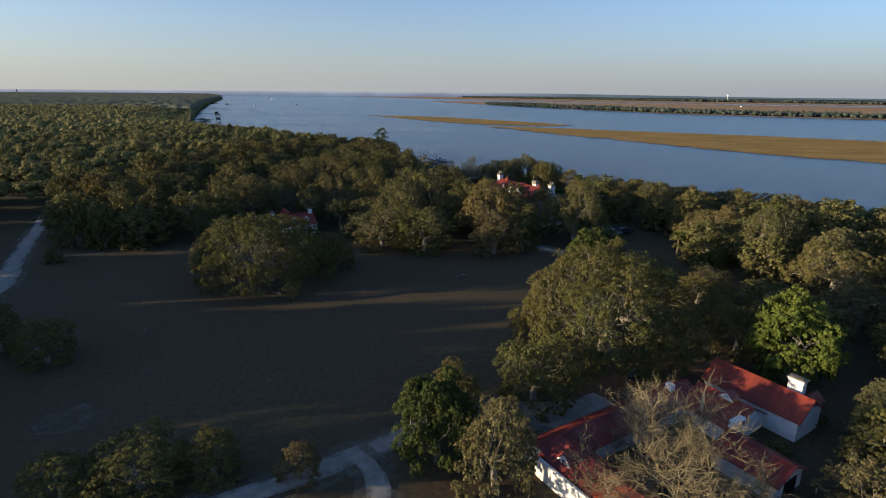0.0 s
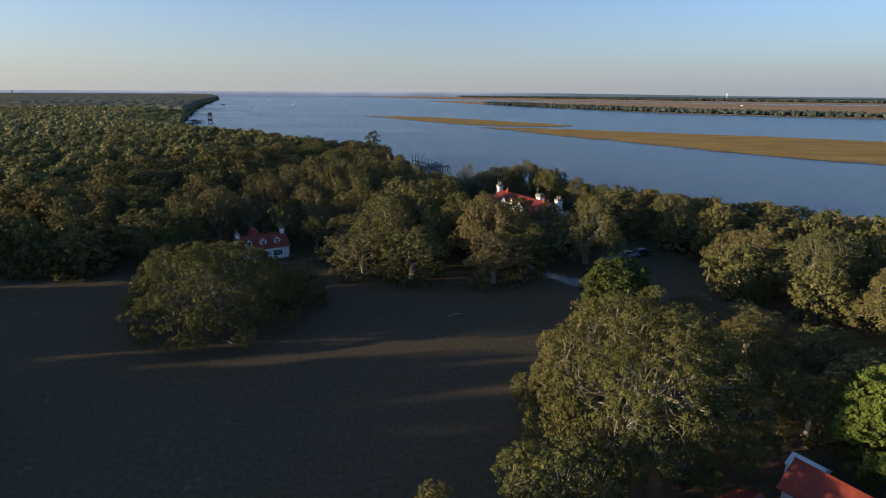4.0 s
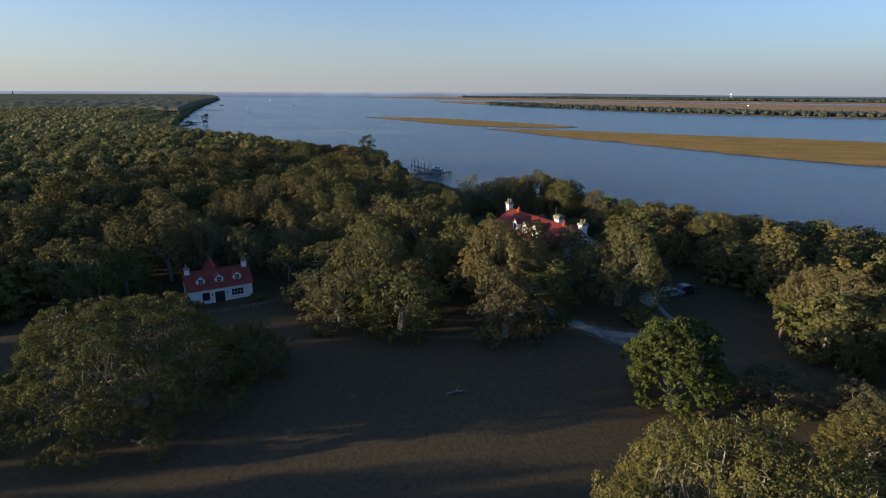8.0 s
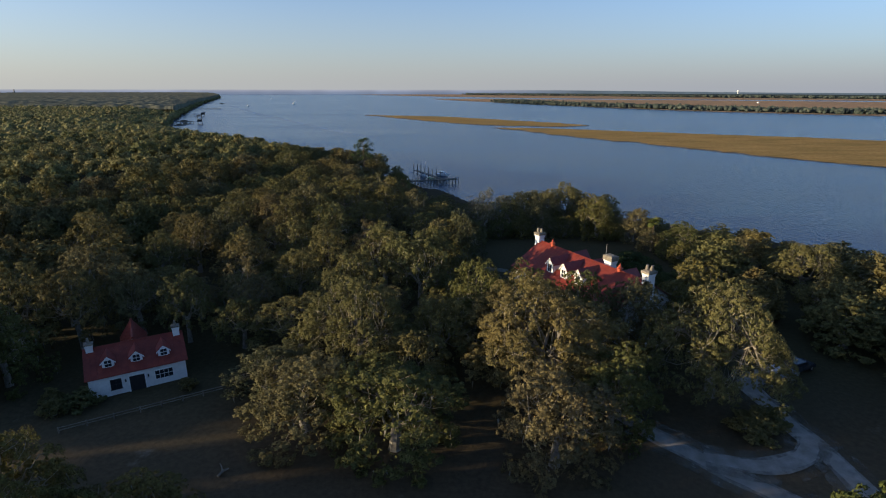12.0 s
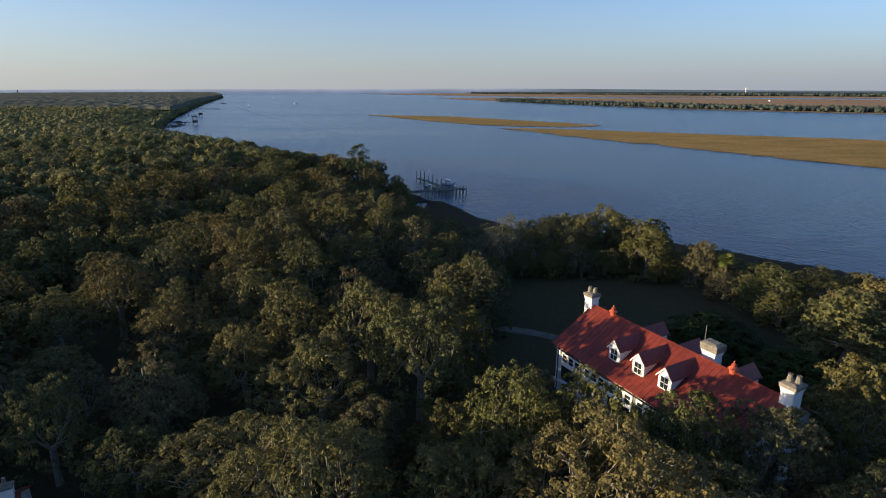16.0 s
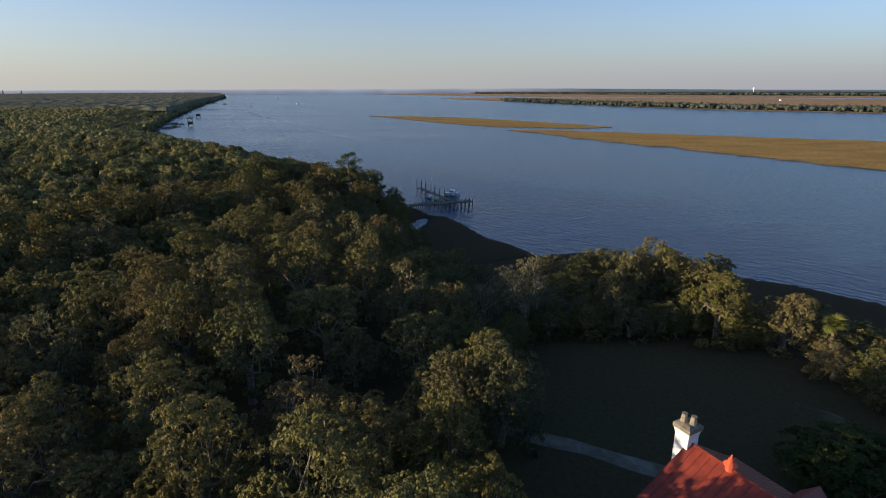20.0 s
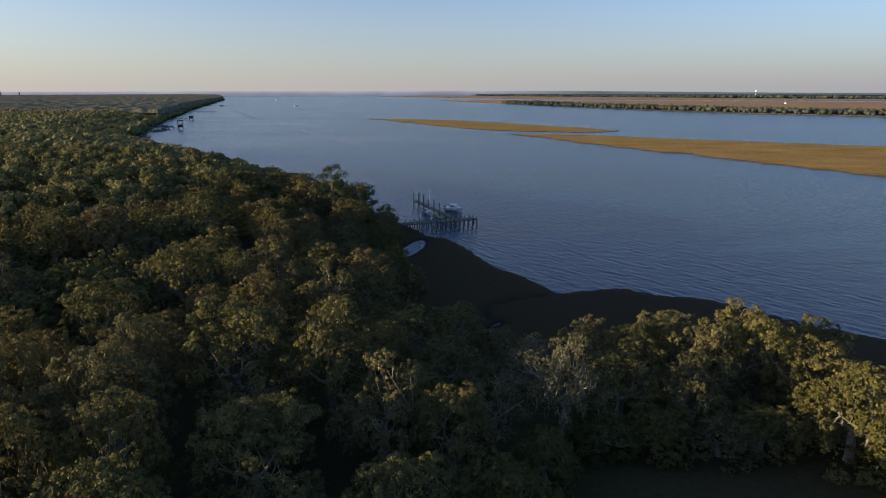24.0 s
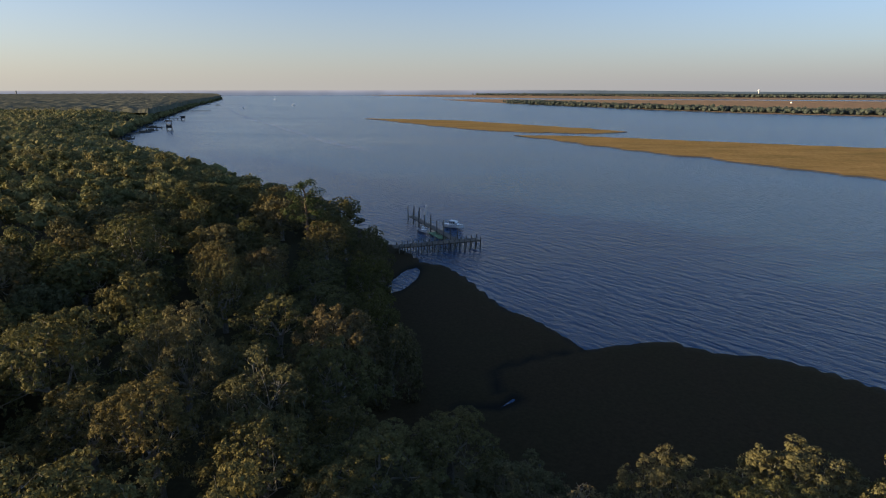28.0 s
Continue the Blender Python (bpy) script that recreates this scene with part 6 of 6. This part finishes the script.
for px, py, ph in ((51.8, 113.5, 4.6), (53.6, 112.5, 4.2), (48.4, 189.8, 5.6), (45.5, 71.5, 3.8)):
    palm(px, py, ph)


def car(x, y, turn, paint, label, size=1.0):
    g = height(x, y) + 0.1
    c = thing("parked_car", pose(x, y, g, 0, 0, turn) @ Matrix.Scale(size, 4), label, "car")
    part("body", add_prism(bmesh.new(), [(-2.2, 0.3), (-2.25, 0.85), (-1.2, 0.95), (1.1, 0.95), (2.2, 0.8), (2.25, 0.35)], -0.88, 0.88, "y"), paint, c)
    cab = part("cabin", add_prism(bmesh.new(), [(-1.9, 0.94), (-1.5, 1.48), (0.3, 1.48), (1.1, 0.94)], -0.76, 0.76, "y"), paint, c)
    for s in (-1, 1):
        part("side_window", add_prism(bmesh.new(), [(-1.65, 1.0), (-1.4, 1.4), (0.25, 1.4), (0.8, 1.0)], s * 0.765 - 0.01, s * 0.765 + 0.01, "y"), GLASS, cab)
    part("windscreen", add_prism(bmesh.new(), [(0.36, 1.47), (1.06, 0.99), (1.1, 1.01), (0.4, 1.5)], -0.66, 0.66, "y"), GLASS, cab)
    for wx in (-1.4, 1.4):
        for s in (-1, 1):
            w = part("wheel", add_lathe(bmesh.new(), [(0.2, -0.11), (0.33, -0.1), (0.34, 0.1), (0.2, 0.11)], 14), RUBBER, c)
            w.matrix_basis = pose(wx, s * 0.82, 0.33, 90)
            part("rim", add_lathe(bmesh.new(), [(0.19, -0.125), (0.19, 0.125)], 10), METAL, w)
    return c


car(43.0, 131.0, 20, CARPAINT, "silver-blue car parked at the end of the drive")
car(46.5, 133.0, 25, CARDARK, "dark car parked at the end of the drive")
car(24.6, 61.6, 70, CARDARK, "small dark utility car in the shade of the big oak", 0.7)

for x, y, r, h in ((-40.2, 124.2, 2.2, 2.2), (-42.6, 122.6, 1.6, 2.0), (-44.5, 125, 1.4, 2.0), (33.5, 119.5, 3.0, 2.4), (36.0, 121.0, 2.2, 2.0), (-30.0, 128.0, 1.2, 1.5), (42, 52, 1.2, 1.4), (34.5, 47.0, 1.6, 1.4)):
    key_tree(x, y, r, height(x, y) + h, "shrub")


def log(x, y, ln, turn, label):
    t = thing("fallen_branch", pose(x, y, height(x, y) + 0.12, 0, 0, turn), label, "branch")
    part("stem", add_tube(bmesh.new(), [(-ln / 2, 0, 0), (0, 0.1, 0.1), (ln / 2, 0, 0.05)], [0.14, 0.12, 0.06], 6), BARK, t)
    part("fork", add_tube(bmesh.new(), [(0, 0.1, 0.1), (ln * 0.2, 0.5, 0.35), (ln * 0.3, 0.9, 0.4)], [0.08, 0.06, 0.03], 5), BARK, t)


log(4.0, 98.6, 2.6, 20, "grey fallen branch lying on the lawn")
log(-29.0, 88.8, 2.0, -30, "grey fallen branch lying on the lawn")
log(-19.8, 113.0, 1.2, 60, "short grey branch lying on the lawn")

# the low rail fence before the cottage
fence = thing("rail_fence", pose(0, 0, 0), "low weathered rail fence before the cottage", "fence")
line = [(-39.7, 119.2), (-33.1, 123.0), (-25.6, 127.4)]
for (x0, y0), (x1, y1) in zip(line, line[1:]):
    n = max(1, round(math.hypot(x1 - x0, y1 - y0) / 2.4))
    for k in range(n):
        a, b = (x0 + (x1 - x0) * k / n, y0 + (y1 - y0) * k / n), (x0 + (x1 - x0) * (k + 1) / n, y0 + (y1 - y0) * (k + 1) / n)
        za, zb = height(*a), height(*b)
        box("post", a[0] - 0.07, a[0] + 0.07, a[1] - 0.07, a[1] + 0.07, za - 0.3, za + 0.75, CONCRETE, fence, "", 0.02)
        for dz in (0.35, 0.65):
            part("rail", add_tube(bmesh.new(), [(a[0], a[1], za + dz), (b[0], b[1], zb + dz)], [0.05, 0.05], 5), CONCRETE, fence)

# haze-blue land on the horizon, upriver and beyond the woods; the haze is painted as glow
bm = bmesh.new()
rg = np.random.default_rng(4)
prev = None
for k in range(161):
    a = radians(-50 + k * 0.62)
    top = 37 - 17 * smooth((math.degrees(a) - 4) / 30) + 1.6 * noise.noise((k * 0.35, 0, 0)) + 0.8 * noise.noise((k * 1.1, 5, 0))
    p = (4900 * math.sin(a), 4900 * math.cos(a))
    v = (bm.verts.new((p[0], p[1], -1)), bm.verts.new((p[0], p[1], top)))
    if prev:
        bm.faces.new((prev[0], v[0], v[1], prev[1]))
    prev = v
m, nt, bs = material("painted_haze_land")
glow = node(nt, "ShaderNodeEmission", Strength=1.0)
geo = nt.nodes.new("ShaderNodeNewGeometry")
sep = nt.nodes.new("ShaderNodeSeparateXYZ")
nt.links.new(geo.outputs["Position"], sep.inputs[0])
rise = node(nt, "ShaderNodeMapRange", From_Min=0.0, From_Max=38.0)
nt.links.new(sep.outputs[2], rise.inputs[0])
# emitted haze tones by height, darker to the east
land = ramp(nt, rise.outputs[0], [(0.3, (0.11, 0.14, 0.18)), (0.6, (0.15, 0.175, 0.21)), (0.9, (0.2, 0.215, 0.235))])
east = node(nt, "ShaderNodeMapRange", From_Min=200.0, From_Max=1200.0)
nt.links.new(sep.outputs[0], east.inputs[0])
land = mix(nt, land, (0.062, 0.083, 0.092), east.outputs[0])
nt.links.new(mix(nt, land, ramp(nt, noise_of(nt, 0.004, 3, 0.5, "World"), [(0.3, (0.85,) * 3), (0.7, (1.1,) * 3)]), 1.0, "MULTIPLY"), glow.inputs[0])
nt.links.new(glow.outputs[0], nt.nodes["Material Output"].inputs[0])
tagged(part("backdrop", bm, m), "pale hazy land along the horizon, its haze a painted glow", "distance", kind="structure")

plant_x, plant_y = -2960, 3640
works = thing("far_works", pose(plant_x, plant_y, 8), "hazy grey works with tall stacks on the horizon", "factory")
box("works_hall", -60, 40, -15, 15, -2, 24, CONCRETE, works)
for dx, hh in ((-80, 36), (-20, 44), (70, 32), (190, 30)):
    part("chimney", add_lathe(bmesh.new(), [(4, -2), (3.2, hh * 0.6), (2.8, hh)], 10, (dx, 0, 0)), CONCRETE, works)
